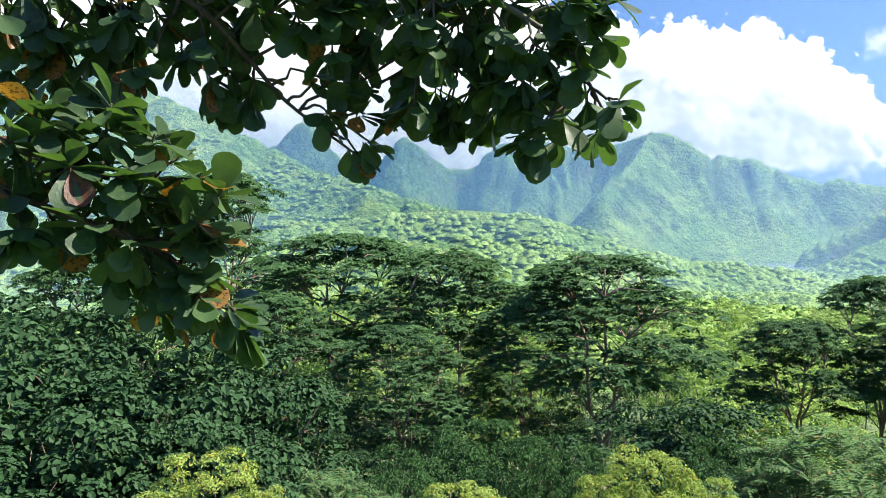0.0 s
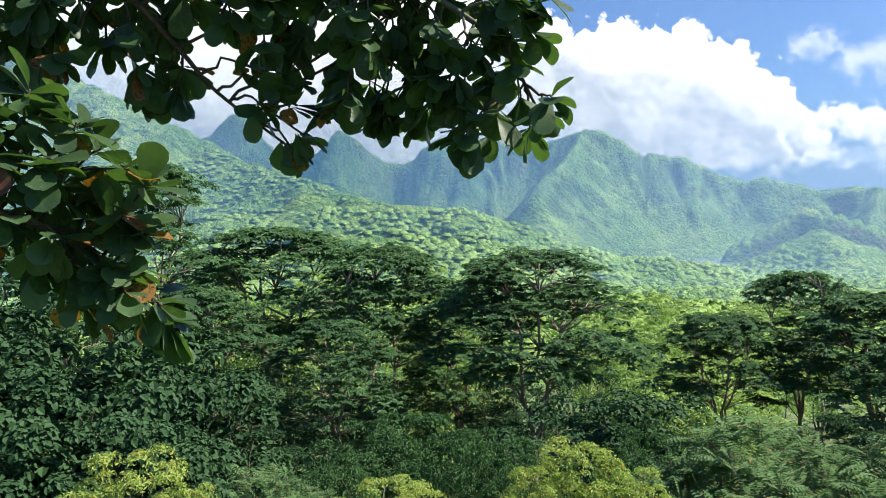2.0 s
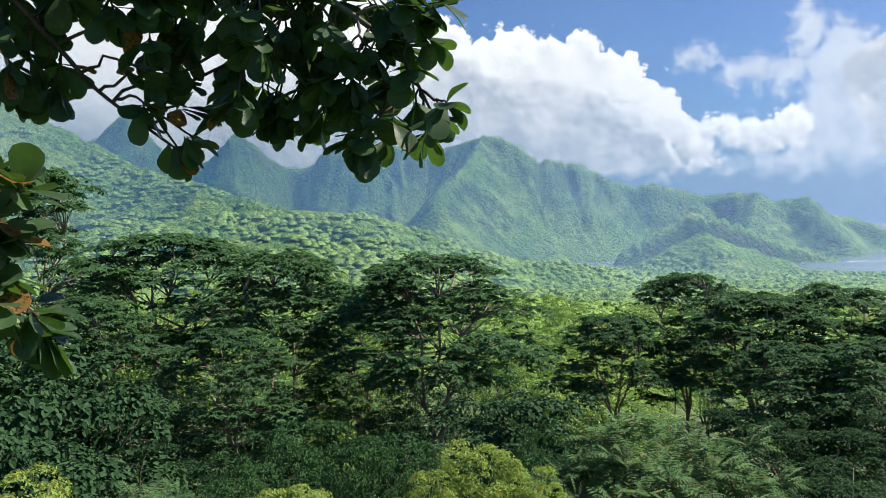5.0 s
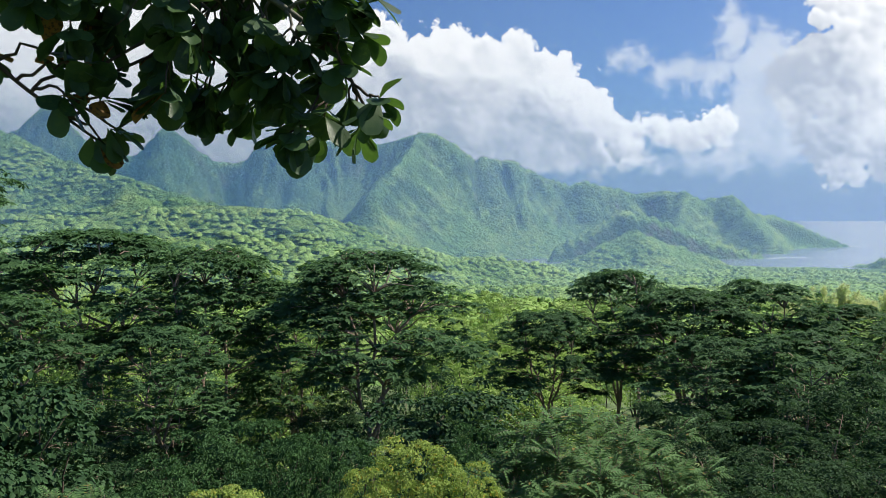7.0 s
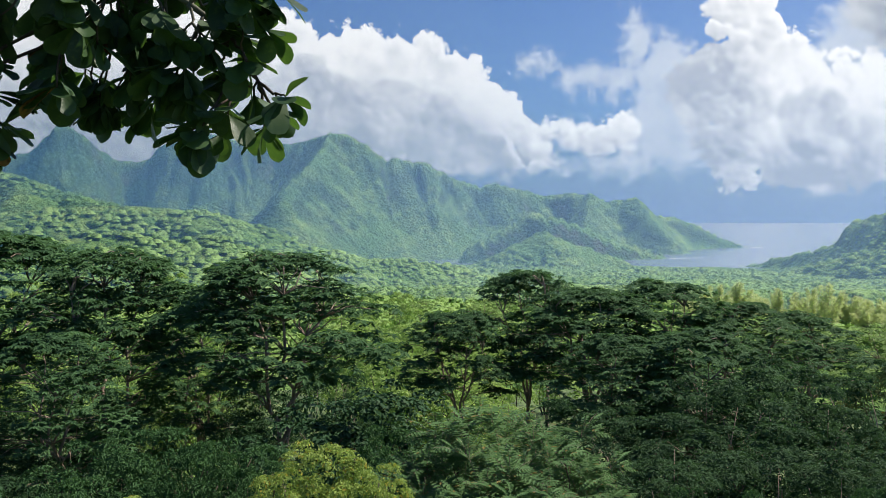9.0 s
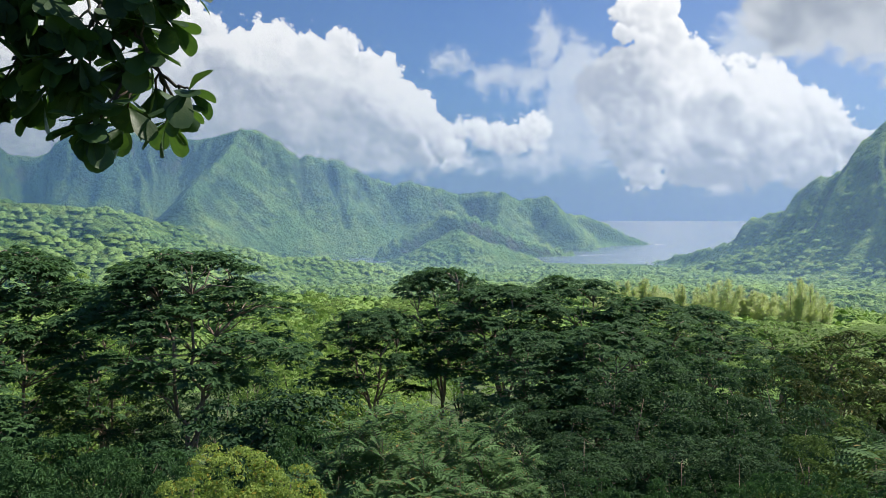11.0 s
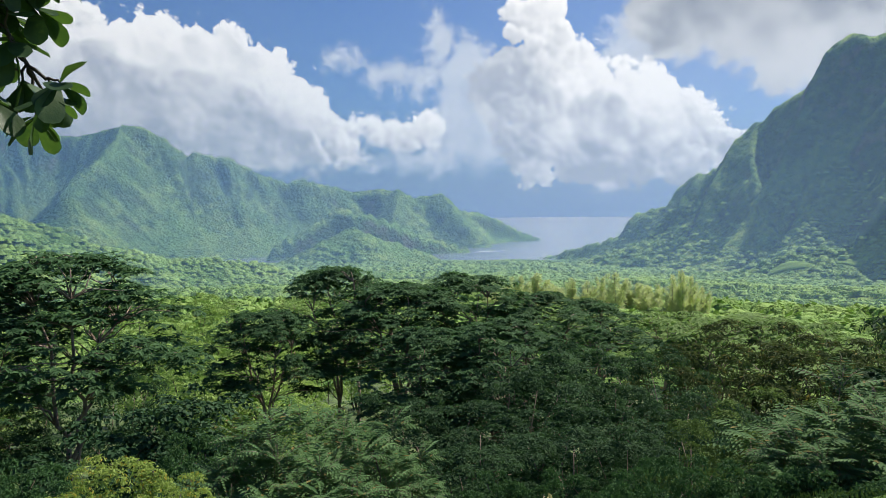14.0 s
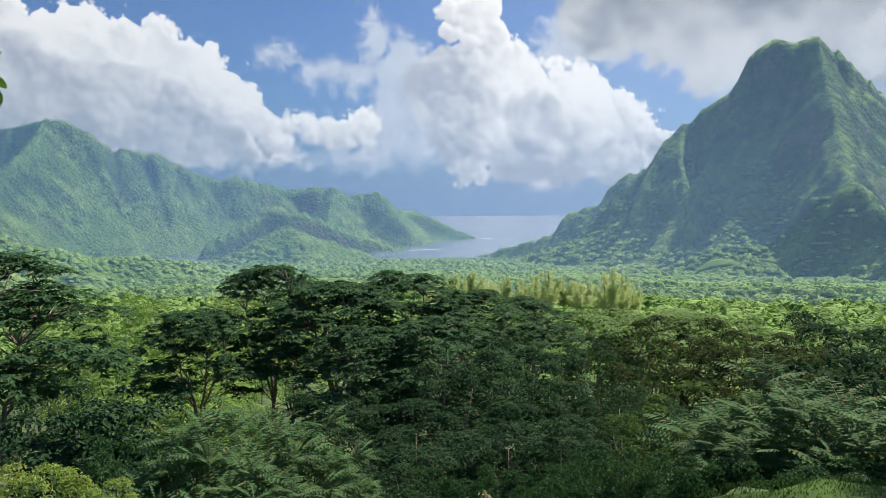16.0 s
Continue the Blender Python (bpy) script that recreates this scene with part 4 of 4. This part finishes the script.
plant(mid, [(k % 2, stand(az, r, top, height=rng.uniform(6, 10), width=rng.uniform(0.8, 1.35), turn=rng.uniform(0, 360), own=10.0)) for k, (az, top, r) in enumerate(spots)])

pine = [casuarina(31, 15.0, 5.2, 4600, "tall feathery yellow-green casuarina, sunlight painted into its pale needles", 11, 0.5),
        casuarina(32, 15.0, 4.0, 3400, "slim feathery yellow-green casuarina, sunlight painted into its pale needles", 8, 0.5),
        casuarina(33, 15.0, 6.5, 5200, "broad feathery yellow-green casuarina, sunlight painted into its pale needles", 14, 0.35)]
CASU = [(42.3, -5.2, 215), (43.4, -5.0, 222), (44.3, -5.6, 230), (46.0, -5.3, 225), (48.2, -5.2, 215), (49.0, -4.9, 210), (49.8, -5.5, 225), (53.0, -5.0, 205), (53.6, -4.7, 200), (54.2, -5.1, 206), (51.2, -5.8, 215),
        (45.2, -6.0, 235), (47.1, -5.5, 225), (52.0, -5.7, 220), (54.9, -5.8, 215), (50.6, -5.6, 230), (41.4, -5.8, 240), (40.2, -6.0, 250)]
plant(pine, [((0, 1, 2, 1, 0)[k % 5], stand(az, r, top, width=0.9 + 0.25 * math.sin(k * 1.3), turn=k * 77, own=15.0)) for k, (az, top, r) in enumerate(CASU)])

mango = shrub(41, 8.0, 3.4, 9000, 0.26, 0.32, M_MANGO, "tree", "broad mango tree with dark and russet leaves", "mango trees", category="tree")
MANGO = [(58.5, -8.3, 40, 1.0), (63.5, -9.0, 36, 1.0), (54.5, -9.6, 34, 0.8), (68.0, -8.4, 44, 1.1)]
plant([mango], [(0, stand(az, r, top, width=w, turn=k * 100, own=8.0)) for k, (az, top, r, w) in enumerate(MANGO)])

# ---------- shrubs on the slope ----------
hib = [shrub(51, 5.0, 2.2, 7000, 0.12, 0.85, M_HIBISCUS, "shrub", "dense dark green shrub with broad heart-shaped leaves", "broad-leaved shrubs", droop=0.9),
       shrub(52, 5.0, 2.2, 7000, 0.12, 0.85, M_HIBISCUS, "shrub", "dense dark green shrub with broad heart-shaped leaves", "broad-leaved shrubs", droop=0.9, lump=0.42)]
HIB = [(-27.5, -4.8, 14.5, 1.0), (-22.5, -5.2, 14, 1.05), (-17.5, -7.0, 13.5, 0.95), (-13.4, -10.0, 13, 0.75), (-30.5, -9.0, 11, 0.8), (-25, -10.0, 11, 0.7),
       (-20, -12.0, 10.5, 0.6), (-15, -14.5, 11, 0.5), (14.5, -13.4, 16, 0.8), (18.5, -12.9, 17, 0.85), (-31, -15, 9, 0.6)]
plant(hib, [(k % 2, stand(az, r, top, width=w, turn=k * 67, own=5.0)) for k, (az, top, r, w) in enumerate(HIB)])

# Leaves painted pale yellow-green, so the colour itself carries the sunshine.
M_PAINTED_SUN = leaf_material("painted_sun_thicket_leaf", (0.23, 0.35, 0.10), (0.45, 0.57, 0.20), translucent=0.35, patch=0.5)
bushy = [shrub(53, 6.0, 2.2, 9500, 0.125, 0.42, M_BUSHY, "tree", "dense dark green bushy tree with small leaves; one, out of view, added for shade", "bushy trees", droop=0.3, lump=0.38, category="tree", bark=M_BARK),
         shrub(54, 6.0, 2.2, 9500, 0.125, 0.42, M_BUSHY, "tree", "dense dark green bushy tree with small leaves; one, out of view, added for shade", "bushy trees", droop=0.3, lump=0.45, category="tree", bark=M_BARK),
         shrub(57, 6.0, 2.2, 7500, 0.14, 0.42, M_PAINTED_SUN, "tree", "bushy tree with small leaves, sunlight painted into their yellow-green", "bushy trees", droop=0.3, lump=0.45, category="tree", bark=M_BARK)]
# The tall one at bearing 83.5 is out of view, added to shade the lawn.
BUSHY = [(38, -13.5, 17, 0.9), (42.5, -10.5, 19, 1.0), (47, -9.8, 20, 1.05), (51.0, -9.6, 22, 1.0), (55, -12.2, 18, 0.8), (17.5, -14.5, 20, 0.6), (58.5, -13.6, 20, 0.8), (43.5, -15.0, 13, 0.75),
         (48.5, -14.0, 14, 0.8), (38.5, -17.4, 11, 0.5), (70.8, -6.2, 13, 1.1), (83.5, 41.0, 13.5, 0.95), (62, -14.2, 18, 0.8), (66.5, -12.5, 22, 0.8), (33.5, -13.0, 18, 0.7), (52.5, -15.5, 12.5, 0.6), (-9.5, -14.5, 18, 0.7), (-5.0, -14.5, 19, 0.8),
         (-15, -8.5, 30, 1.0), (-9, -8.0, 33, 1.1), (-2.5, -9.0, 32, 1.0), (4, -9.8, 30, 0.9), (9.5, -11.5, 27, 0.9), (14.5, -10.5, 30, 0.8), (0, -12.5, 23, 0.8), (-22, -6.0, 32, 1.1), (-28, -5, 28, 1.1), (6.5, -13.5, 20, 0.7)]
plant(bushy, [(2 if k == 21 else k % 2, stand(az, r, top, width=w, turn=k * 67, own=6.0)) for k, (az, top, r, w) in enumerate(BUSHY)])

under = shrub(55, 3.0, 1.5, 10000, 0.085, 0.42, M_UNDER, "shrub", "leafy bright green undergrowth with long narrow leaves", "undergrowth", droop=0.8)
UNDER = [(-1, -15.4, 11, 0.75), (3.2, -14.6, 12, 0.85), (7.0, -15.6, 10.5, 0.65), (-3.5, -17.5, 9.5, 0.55), (10, -17.0, 10, 0.55), (19.5, -15.5, 11, 0.6),
         (54.0, -17.0, 8.6, 0.55), (50.0, -18.6, 8.0, 0.45), (57.8, -17.6, 8.2, 0.5), (46.0, -18.8, 8.6, 0.45), (62.5, -17.0, 8.4, 0.5), (67.5, -16.5, 8.4, 0.55), (72, -16, 8.5, 0.6), (41, -19.2, 8.8, 0.45)]
plant([under], [(k % 1, stand(az, r, top, width=w, turn=k * 81, own=3.0)) for k, (az, top, r, w) in enumerate(UNDER)])

hedge = shrub(61, 2.2, 0.72, 13000, 0.038, 0.46, M_HEDGE, "bush", "bright yellow-green fine-leaved bush in the sun", "yellow-green bushes", droop=-0.3, lump=0.13, heads=120, girth=(0.13, 0.24))
HEDGE = [(-17.3, -14.9, 7.0, 1.0), (14.6, -15.5, 7.2, 1.0), (1.4, -18.1, 6.6, 0.85), (-14.0, -17.5, 6.8, 0.7), (-21.5, -17.5, 6.8, 0.7), (17.5, -17.0, 7.0, 0.8), (11.5, -17.4, 6.9, 0.7), (-2.5, -20.0, 6.2, 0.7)]
plant([hedge], [(k % 1, stand(az, r, top, width=w, turn=k * 59, own=2.2)) for k, (az, top, r, w) in enumerate(HEDGE)])

fern = feathery(71, 4.0, 1.4, 900, "young tree with arching feathery green leaves", M_FERNY)
FERN = [(26.0, -12.8, 9.6, 0.85), (30.5, -14.2, 9.2, 0.7), (22.3, -16.0, 9.0, 0.6), (27.5, -16.5, 8.2, 0.7), (-7.4, -17.5, 5.7, 0.34), (13.0, -20.2, 5.8, 0.3), (33, -16.8, 9.2, 0.6), (65.2, -10.9, 10.0, 1.05), (69.6, -12.2, 9.4, 0.9), (63.4, -14.6, 9.2, 0.7)]
plant([fern], [(k % 1, stand(az, r, top, width=w, turn=k * 73, own=4.0)) for k, (az, top, r, w) in enumerate(FERN)])

M_GUAVA = leaf_material("yellowish_broad_leaf", (0.060, 0.115, 0.032), (0.200, 0.280, 0.080), translucent=0.3)
guava = shrub(75, 4.0, 1.6, 15000, 0.075, 0.42, M_GUAVA, "shrub", "dense yellowish-green leafy shrub beside the lawn", "leafy shrubs", droop=0.7, lump=0.35, bark=M_BARK)
GUAVA = [(60.2, -13.2, 10.5, 0.8), (55.5, -15.2, 11.0, 0.6), (73.5, -13.2, 9.6, 0.8)]
plant([guava], [(0, stand(az, r, top, width=w, turn=k * 97, own=4.0)) for k, (az, top, r, w) in enumerate(GUAVA)])

sunny = shrub(85, 7.0, 2.6, 6000, 0.20, 0.5, M_PAINTED_SUN, "shrub", "thicket below the trees, sunlight painted into its yellow-green leaves", "sunlit thicket", droop=0.2)
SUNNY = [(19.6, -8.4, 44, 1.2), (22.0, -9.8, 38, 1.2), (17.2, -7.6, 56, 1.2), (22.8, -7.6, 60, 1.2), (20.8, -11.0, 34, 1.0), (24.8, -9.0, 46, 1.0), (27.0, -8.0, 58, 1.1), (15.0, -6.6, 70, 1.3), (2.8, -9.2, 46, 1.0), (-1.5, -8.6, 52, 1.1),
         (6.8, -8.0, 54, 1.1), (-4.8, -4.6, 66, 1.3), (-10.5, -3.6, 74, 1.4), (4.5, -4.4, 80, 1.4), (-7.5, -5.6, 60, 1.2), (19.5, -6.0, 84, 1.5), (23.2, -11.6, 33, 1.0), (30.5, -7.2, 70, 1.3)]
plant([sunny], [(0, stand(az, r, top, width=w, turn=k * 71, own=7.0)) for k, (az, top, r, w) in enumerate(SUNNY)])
M_DRY = leaf_material("dry_leaf", (0.34, 0.30, 0.16), (0.56, 0.52, 0.34), translucent=0.3, patch=2.0)
dry = shrub(81, 1.2, 0.35, 320, 0.07, 0.4, M_DRY, "dry_shrub", "small pale dry shrub at the edge of the thicket", droop=0.3)
plant([dry], [(0, stand(44.9, 7.2, -19.6, own=1.2))])

# ---------- lawn of the lookout ----------
def lawn_rim(deg):
    if abs(deg) > 100:
        return 7.0
    return 3.4 + 1.2 * min(max((deg - 50) / 12, 0), 1) + 0.4 * min(max((deg - 62) / 7, 0), 1) + 2.0 * min(max((abs(deg) - 85) / 15, 0), 1)


v, f = [(0, 0, 0.03)], []
for k in range(144):
    deg = -180 + k * 2.5
    a, rim = radians(deg), lawn_rim(deg) + 0.06 * math.sin(k * 2.3) + 0.05 * math.sin(k * 5.1)
    for part_way in (0.5, 0.85, 1.0):
        d = rim * part_way
        v.append((d * math.sin(a), d * math.cos(a), land_at(d * math.sin(a), d * math.cos(a)) + (0.03 if part_way < 0.9 else 0.015)))
    b, c = 1 + 3 * k, 1 + 3 * ((k + 1) % 144)
    f += [(0, c, b), (b, c, c + 1, b + 1), (b + 1, c + 1, c + 2, b + 2)]
rng = np.random.default_rng(91)
nb = 16000
gaz, gr = rng.uniform(52, 80, nb), np.sqrt(rng.uniform(3.2 ** 2, 5.4 ** 2, nb))
keep = gr < np.array([lawn_rim(d) + 0.12 for d in gaz])
gx, gy = gr[keep] * np.sin(np.radians(gaz[keep])), gr[keep] * np.cos(np.radians(gaz[keep]))
nb = len(gx)
blade = rng.uniform(0.012, 0.035, nb)
tufts = leaf_quads(np.column_stack([gx, gy, np.full(nb, 0.01)]), np.column_stack([rng.normal(0, 0.5, nb), rng.normal(0, 0.5, nb), np.ones(nb)]), rng.normal(0, 1, (nb, 3)), blade, blade * 0.22)
M_BLADE = leaf_material("grass_blade", (0.045, 0.095, 0.020), (0.130, 0.200, 0.050), translucent=0.3, patch=1.5)
tagged(new("grass", mesh_of("grass", *tufts, M_BLADE)), "short uneven grass blades on the lawn", "grass", kind="stuff")
tagged(new("lawn", mesh_of("lawn", v, f, M_GRASS)), "short green lawn at the edge of the lookout", "lawn", kind="structure")


# ---------- the overhanging tropical almond ----------
def almond_material(name, dark, light, spots=None):
    m, n = material(name)
    geo, info = n.add("ShaderNodeNewGeometry"), n.add("ShaderNodeObjectInfo")
    pos = geo.outputs["Position"]
    f = n.math("FRACT", n.math("ADD", geo.outputs["Random Per Island"], info.outputs["Random"]))
    col = n.mix(f, dark, light)
    col = n.mix(n.step(n.noise(pos, 40, 4, 0.6), 0.45, 0.75, 0, 0.45), col, (0.11, 0.17, 0.05))
    if spots:
        col = n.mix(n.step(n.noise(pos, 55, 3, 0.7), 0.50, 0.60), col, spots)
    p = n.add("ShaderNodeBsdfPrincipled")
    n.put(p.inputs["Base Color"], col)
    p.inputs["Roughness"].default_value = 0.45
    p.inputs["Specular IOR Level"].default_value = 0.5
    b = n.add("ShaderNodeBump")
    b.inputs["Strength"].default_value, b.inputs["Distance"].default_value = 0.35, 0.004
    n.put(b.inputs["Height"], n.noise(pos, 90, 3))
    n.put(p.inputs["Normal"], b.outputs[0])
    t = n.add("ShaderNodeBsdfTranslucent")
    n.put(t.inputs[0], n.vec("MULTIPLY", col, (1.3, 1.4, 0.5)))
    mix = n.add("ShaderNodeMixShader")
    mix.inputs[0].default_value = 0.36
    n.put(mix.inputs[1], p.outputs[0])
    n.put(mix.inputs[2], t.outputs[0])
    finish(n, mix.outputs[0])
    return m


M_ALMOND = almond_material("almond_leaf", (0.028, 0.066, 0.032), (0.070, 0.135, 0.050))
M_ALMOND_OLD = almond_material("ageing_almond_leaf", (0.15, 0.045, 0.025), (0.32, 0.16, 0.035), (0.07, 0.035, 0.02))


def almond_leaf(k, mat):
    """Obovate leaf along +x, 1 long: folded along its midrib, bent downwards, blunt at the tip."""
    rng = np.random.default_rng(100 + k)
    s = np.array([0.0, 0.10, 0.30, 0.52, 0.72, 0.88, 0.97, 1.0])
    w = np.array([0.012, 0.03, 0.13, 0.22, 0.275, 0.24, 0.13, 0.02]) * rng.uniform(0.92, 1.15)
    bend, fold, curl = rng.uniform(0.02, 0.30), rng.uniform(0.08, 0.35), rng.uniform(-0.1, 0.1)
    v, f = [], []
    for i, (a, b) in enumerate(zip(s, w)):
        z = -bend * a * a
        wav = 0.012 * math.sin(i * 2.1 + k)
        v += [(a, -b, z + fold * b + wav), (a, -b * 0.5, z + fold * b * 0.38), (a, 0, z - 0.006), (a, b * 0.5, z + fold * b * 0.38), (a, b, z + fold * b - wav + curl * b)]
    for i in range(len(s) - 1):
        for j in range(4):
            f.append((i * 5 + j, i * 5 + j + 1, i * 5 + 6 + j, i * 5 + 5 + j))
    return np.array(v), f


LEAVES = [almond_leaf(k, M_ALMOND) for k in range(7)]
LEAF_MESH = [mesh_of("leaf", v, f, M_ALMOND, True) for v, f in LEAVES]
OLD_MESH = [mesh_of("old_leaf", v, f, M_ALMOND_OLD, True) for v, f in LEAVES[:3]]


def seen_from_lookout(az, el, d):
    return np.array(bearing(az, el)) * d + np.array([0, 0, EYE])


almond = tagged(new("almond_tree"), "overhanging tropical almond branch with large glossy dark leaves, some red", "tree")
rng = np.random.default_rng(77)
tx, ty = spot(-62, 5.2)
base = np.array([tx, ty, land_at(tx, ty) - 0.3])
crotch = np.array([tx + 0.15, ty - 0.1, 2.9])
wood = Heap()
add_tube(wood, curve_between(base, crotch, 0, rng, 8, 0.015), np.linspace(0.24, 0.17, 8), 12)
part("trunk", wood.mesh("trunk", M_BARK_DARK, True), almond)


def spline(pts, per=5):
    p = np.array(pts)
    p = np.vstack([2 * p[0] - p[1], p, 2 * p[-1] - p[-2]])
    out = []
    for i in range(1, len(p) - 2):
        for t in np.linspace(0, 1, per, endpoint=False):
            out.append(0.5 * ((2 * p[i]) + (p[i + 1] - p[i - 1]) * t + (2 * p[i - 1] - 5 * p[i] + 4 * p[i + 1] - p[i + 2]) * t * t + (3 * p[i] - p[i - 1] - 3 * p[i + 1] + p[i + 2]) * t ** 3))
    return np.array(out + [p[-2]])


UPPER = [(-30, 23, 4.3), (-20, 21.0, 4.1), (-10, 19.0, 4.0), (-2, 17.2, 3.95), (4, 15.0, 3.9), (9, 11.5, 3.9), (11.8, 6.8, 3.9)]
MIDDLE = [(-34, 17, 4.0), (-26, 16.5, 3.9), (-18, 15.0, 3.9), (-13.5, 11.0, 3.9), (-11.0, 8.2, 3.9), (-6.3, 4.6, 3.9)]
LOWER = [(-40, 8, 3.7), (-33, 4, 3.5), (-28, 1.6, 3.4), (-22.5, -0.8, 3.35), (-18, -3.4, 3.4), (-14.8, -6.6, 3.45)]
limbs = []
for pts, r0 in ((UPPER, 0.024), (MIDDLE, 0.014), (LOWER, 0.014)):
    line = spline([crotch] + [seen_from_lookout(*q) for q in pts])
    limbs.append(line)
    h = Heap()
    add_tube(h, line, np.linspace(r0 * 1.8, 0.006, len(line)), 8)
    part("limb", h.mesh("limb", M_TWIG, True), almond)

# bearing and rise of the leafy twig ends, limb by limb
OUTER_ENDS = [
    (10.5, 12.5), (10.1, 9.8), (10.3, 8.1), (10.8, 5.5), (12.6, 4.6), (11.4, 3.5), (9.0, 4.6), (7.3, 4.3), (8.3, 7.0),
    (7.3, 9.2), (8.5, 11.3), (5.2, 6.3), (3.5, 4.5), (2.6, 6.4), (0.7, 5.2), (-0.1, 6.8), (-1.5, 6.8), (-1.9, 8.4),
    (0.8, 8.8), (3.3, 9.1), (4.9, 11.0), (5.9, 12.7), (8.4, 13.7), (2.9, 12.8), (0.0, 11.7), (-2.2, 10.8), (-3.6, 12.9),
    (-1.1, 14.0), (1.7, 10.5), (-5.6, 14.0), (-7.2, 12.5), (-8.8, 14.0), (-9.6, 11.5), (-5.2, 11.0), (6.1, 7.3), (4.0, 7.7)]
HANGING_ENDS = [
    (-8.7, 8.3), (-7.3, 7.5), (-5.7, 7.3), (-5.2, 5.5), (-7.8, 5.5), (-5.8, 2.7), (-4.7, 3.4)]
INNER_ENDS = [
    (-11.2, 11.7), (-13.1, 12.8), (-13.9, 10.5), (-12.9, 7.8), (-14.8, 8.0), (-14.2, 6.6), (-16.2, 10.0), (-17.7, 9.2), (-18.8, 11.4),
    (-16.9, 13.3), (-19.8, 13.2), (-20.6, 9.9), (-21.8, 8.0), (-21.1, 6.3), (-23.1, 9.0), (-23.9, 7.0), (-22.7, 12.3), (-25.0, 12.5),
    (-25.8, 10.3), (-27.0, 12.0), (-27.7, 9.5), (-28.1, 7.5), (-25.2, 7.8), (-26.2, 8.3), (-28.6, 10.8), (-13.4, 14.4), (-11.1, 14.3),
    (-21.3, 11.3), (-24.2, 10.8), (-15.4, 12.3)]
LOWER_ENDS = [
    (-28.2, 5.6), (-25.9, 6.0), (-24.3, 5.5), (-22.0, 5.4), (-20.1, 4.7), (-28.6, 3.4), (-26.7, 3.1), (-24.3, 3.5), (-22.3, 2.9),
    (-18.1, 3.5), (-28.0, 0.9), (-25.4, 1.3), (-22.7, 1.2), (-20.2, 1.6), (-27.8, -1.6), (-25.8, -0.8), (-23.5, -1.4), (-21.7, 0.1),
    (-19.5, -0.3), (-17.3, -1.4), (-16.2, -2.0), (-21.0, -2.4), (-19.2, -2.9), (-18.0, -4.9), (-16.6, -4.3), (-19.8, -4.6), (-17.5, -6.1),
    (-15.0, -7.4), (-14.2, -8.6), (-22.1, -4.1)]
ENDS = [(0, az, el, rng.uniform(3.7, 4.15), 3 if el > 9 else 2, 0.015) for az, el in OUTER_ENDS]
ENDS += [(1, az, el, rng.uniform(3.8, 3.95), 1, 0.22) for az, el in HANGING_ENDS]
ENDS += [(1, az, el, rng.uniform(3.7, 4.1), 2, 0.07) for az, el in INNER_ENDS]
ENDS += [(2, az, el, rng.uniform(3.2, 3.55), 2, 0.06) for az, el in LOWER_ENDS]
for k in range(18):
    az = rng.uniform(-31, 9)
    ENDS.append((0 if k % 3 else 1, az, rng.uniform(15.5, 20), rng.uniform(3.7, 4.3), 3, 0.02))
rest, single = Heap(), 0
for limb, az, el, d, sprigs, aged in ENDS:
    end, twigs = seen_from_lookout(az - 0.3, el + (0.8 if limb == 2 else 1.9), d), Heap()
    line = limbs[limb]
    near = np.linalg.norm(line - end, axis=1) + np.abs(np.linspace(0, 1, len(line)) - 1) * 0.15
    a = line[max(int(np.argmin(near)) - 2, 0)]
    path = curve_between(a, end, 0.03, rng, 7, 0.05)
    add_tube(twigs, path, np.linspace(0.009, 0.0045, 7), 6)
    for s in range(sprigs):
        tip = end if s == 0 else end + rng.normal(0, 0.085, 3)
        start = path[4 if s else 5]
        if s:
            add_tube(twigs, curve_between(start, tip, 0.0, rng, 4, 0.05), np.linspace(0.006, 0.004, 4), 5)
        axis = unit(tip - start + np.array([0, 0, 0.02]))
        a1 = unit(np.cross(axis, np.array([0.3, 0.1, 1.0])))
        a2 = np.cross(axis, a1)
        n = int(rng.integers(6, 10))
        for k in range(n):
            th = k * 2.39996 + rng.uniform(0, 0.6)
            spread = rng.uniform(0.5, 1.35)
            out = unit(axis * math.cos(spread) + (a1 * math.cos(th) + a2 * math.sin(th)) * math.sin(spread) + np.array([0, 0, -0.28]))
            size = rng.uniform(0.120, 0.195)
            side = unit(np.cross(np.array([0.05, 0.02, 1.0]) + rng.normal(0, 0.35, 3), out))
            nrm = np.cross(out, side)
            foot = tip - axis * rng.uniform(0, 0.05)
            old = rng.random() < aged
            which = int(rng.integers(0, 7))
            if single < 290 or old:
                ob = part("leaf", OLD_MESH[which % 3] if old else LEAF_MESH[which], almond, "reddened, spotted old leaf" if old else "")
                ob.matrix_basis = Matrix([[*(c * size), f0] for c, f0 in zip(np.column_stack([out, side, nrm]), foot)] + [[0, 0, 0, 1]])
                single += 1
            else:
                lv, lf = LEAVES[which]
                rest.add(foot + size * (lv[:, :1] * out + lv[:, 1:2] * side + lv[:, 2:] * nrm), lf)
    part("twig", twigs.mesh("twig", M_TWIG, True), almond)
tagged(part("leafage", rest.mesh("leafage", M_ALMOND, True), almond, "large glossy dark green leaves"), kind="stuff")
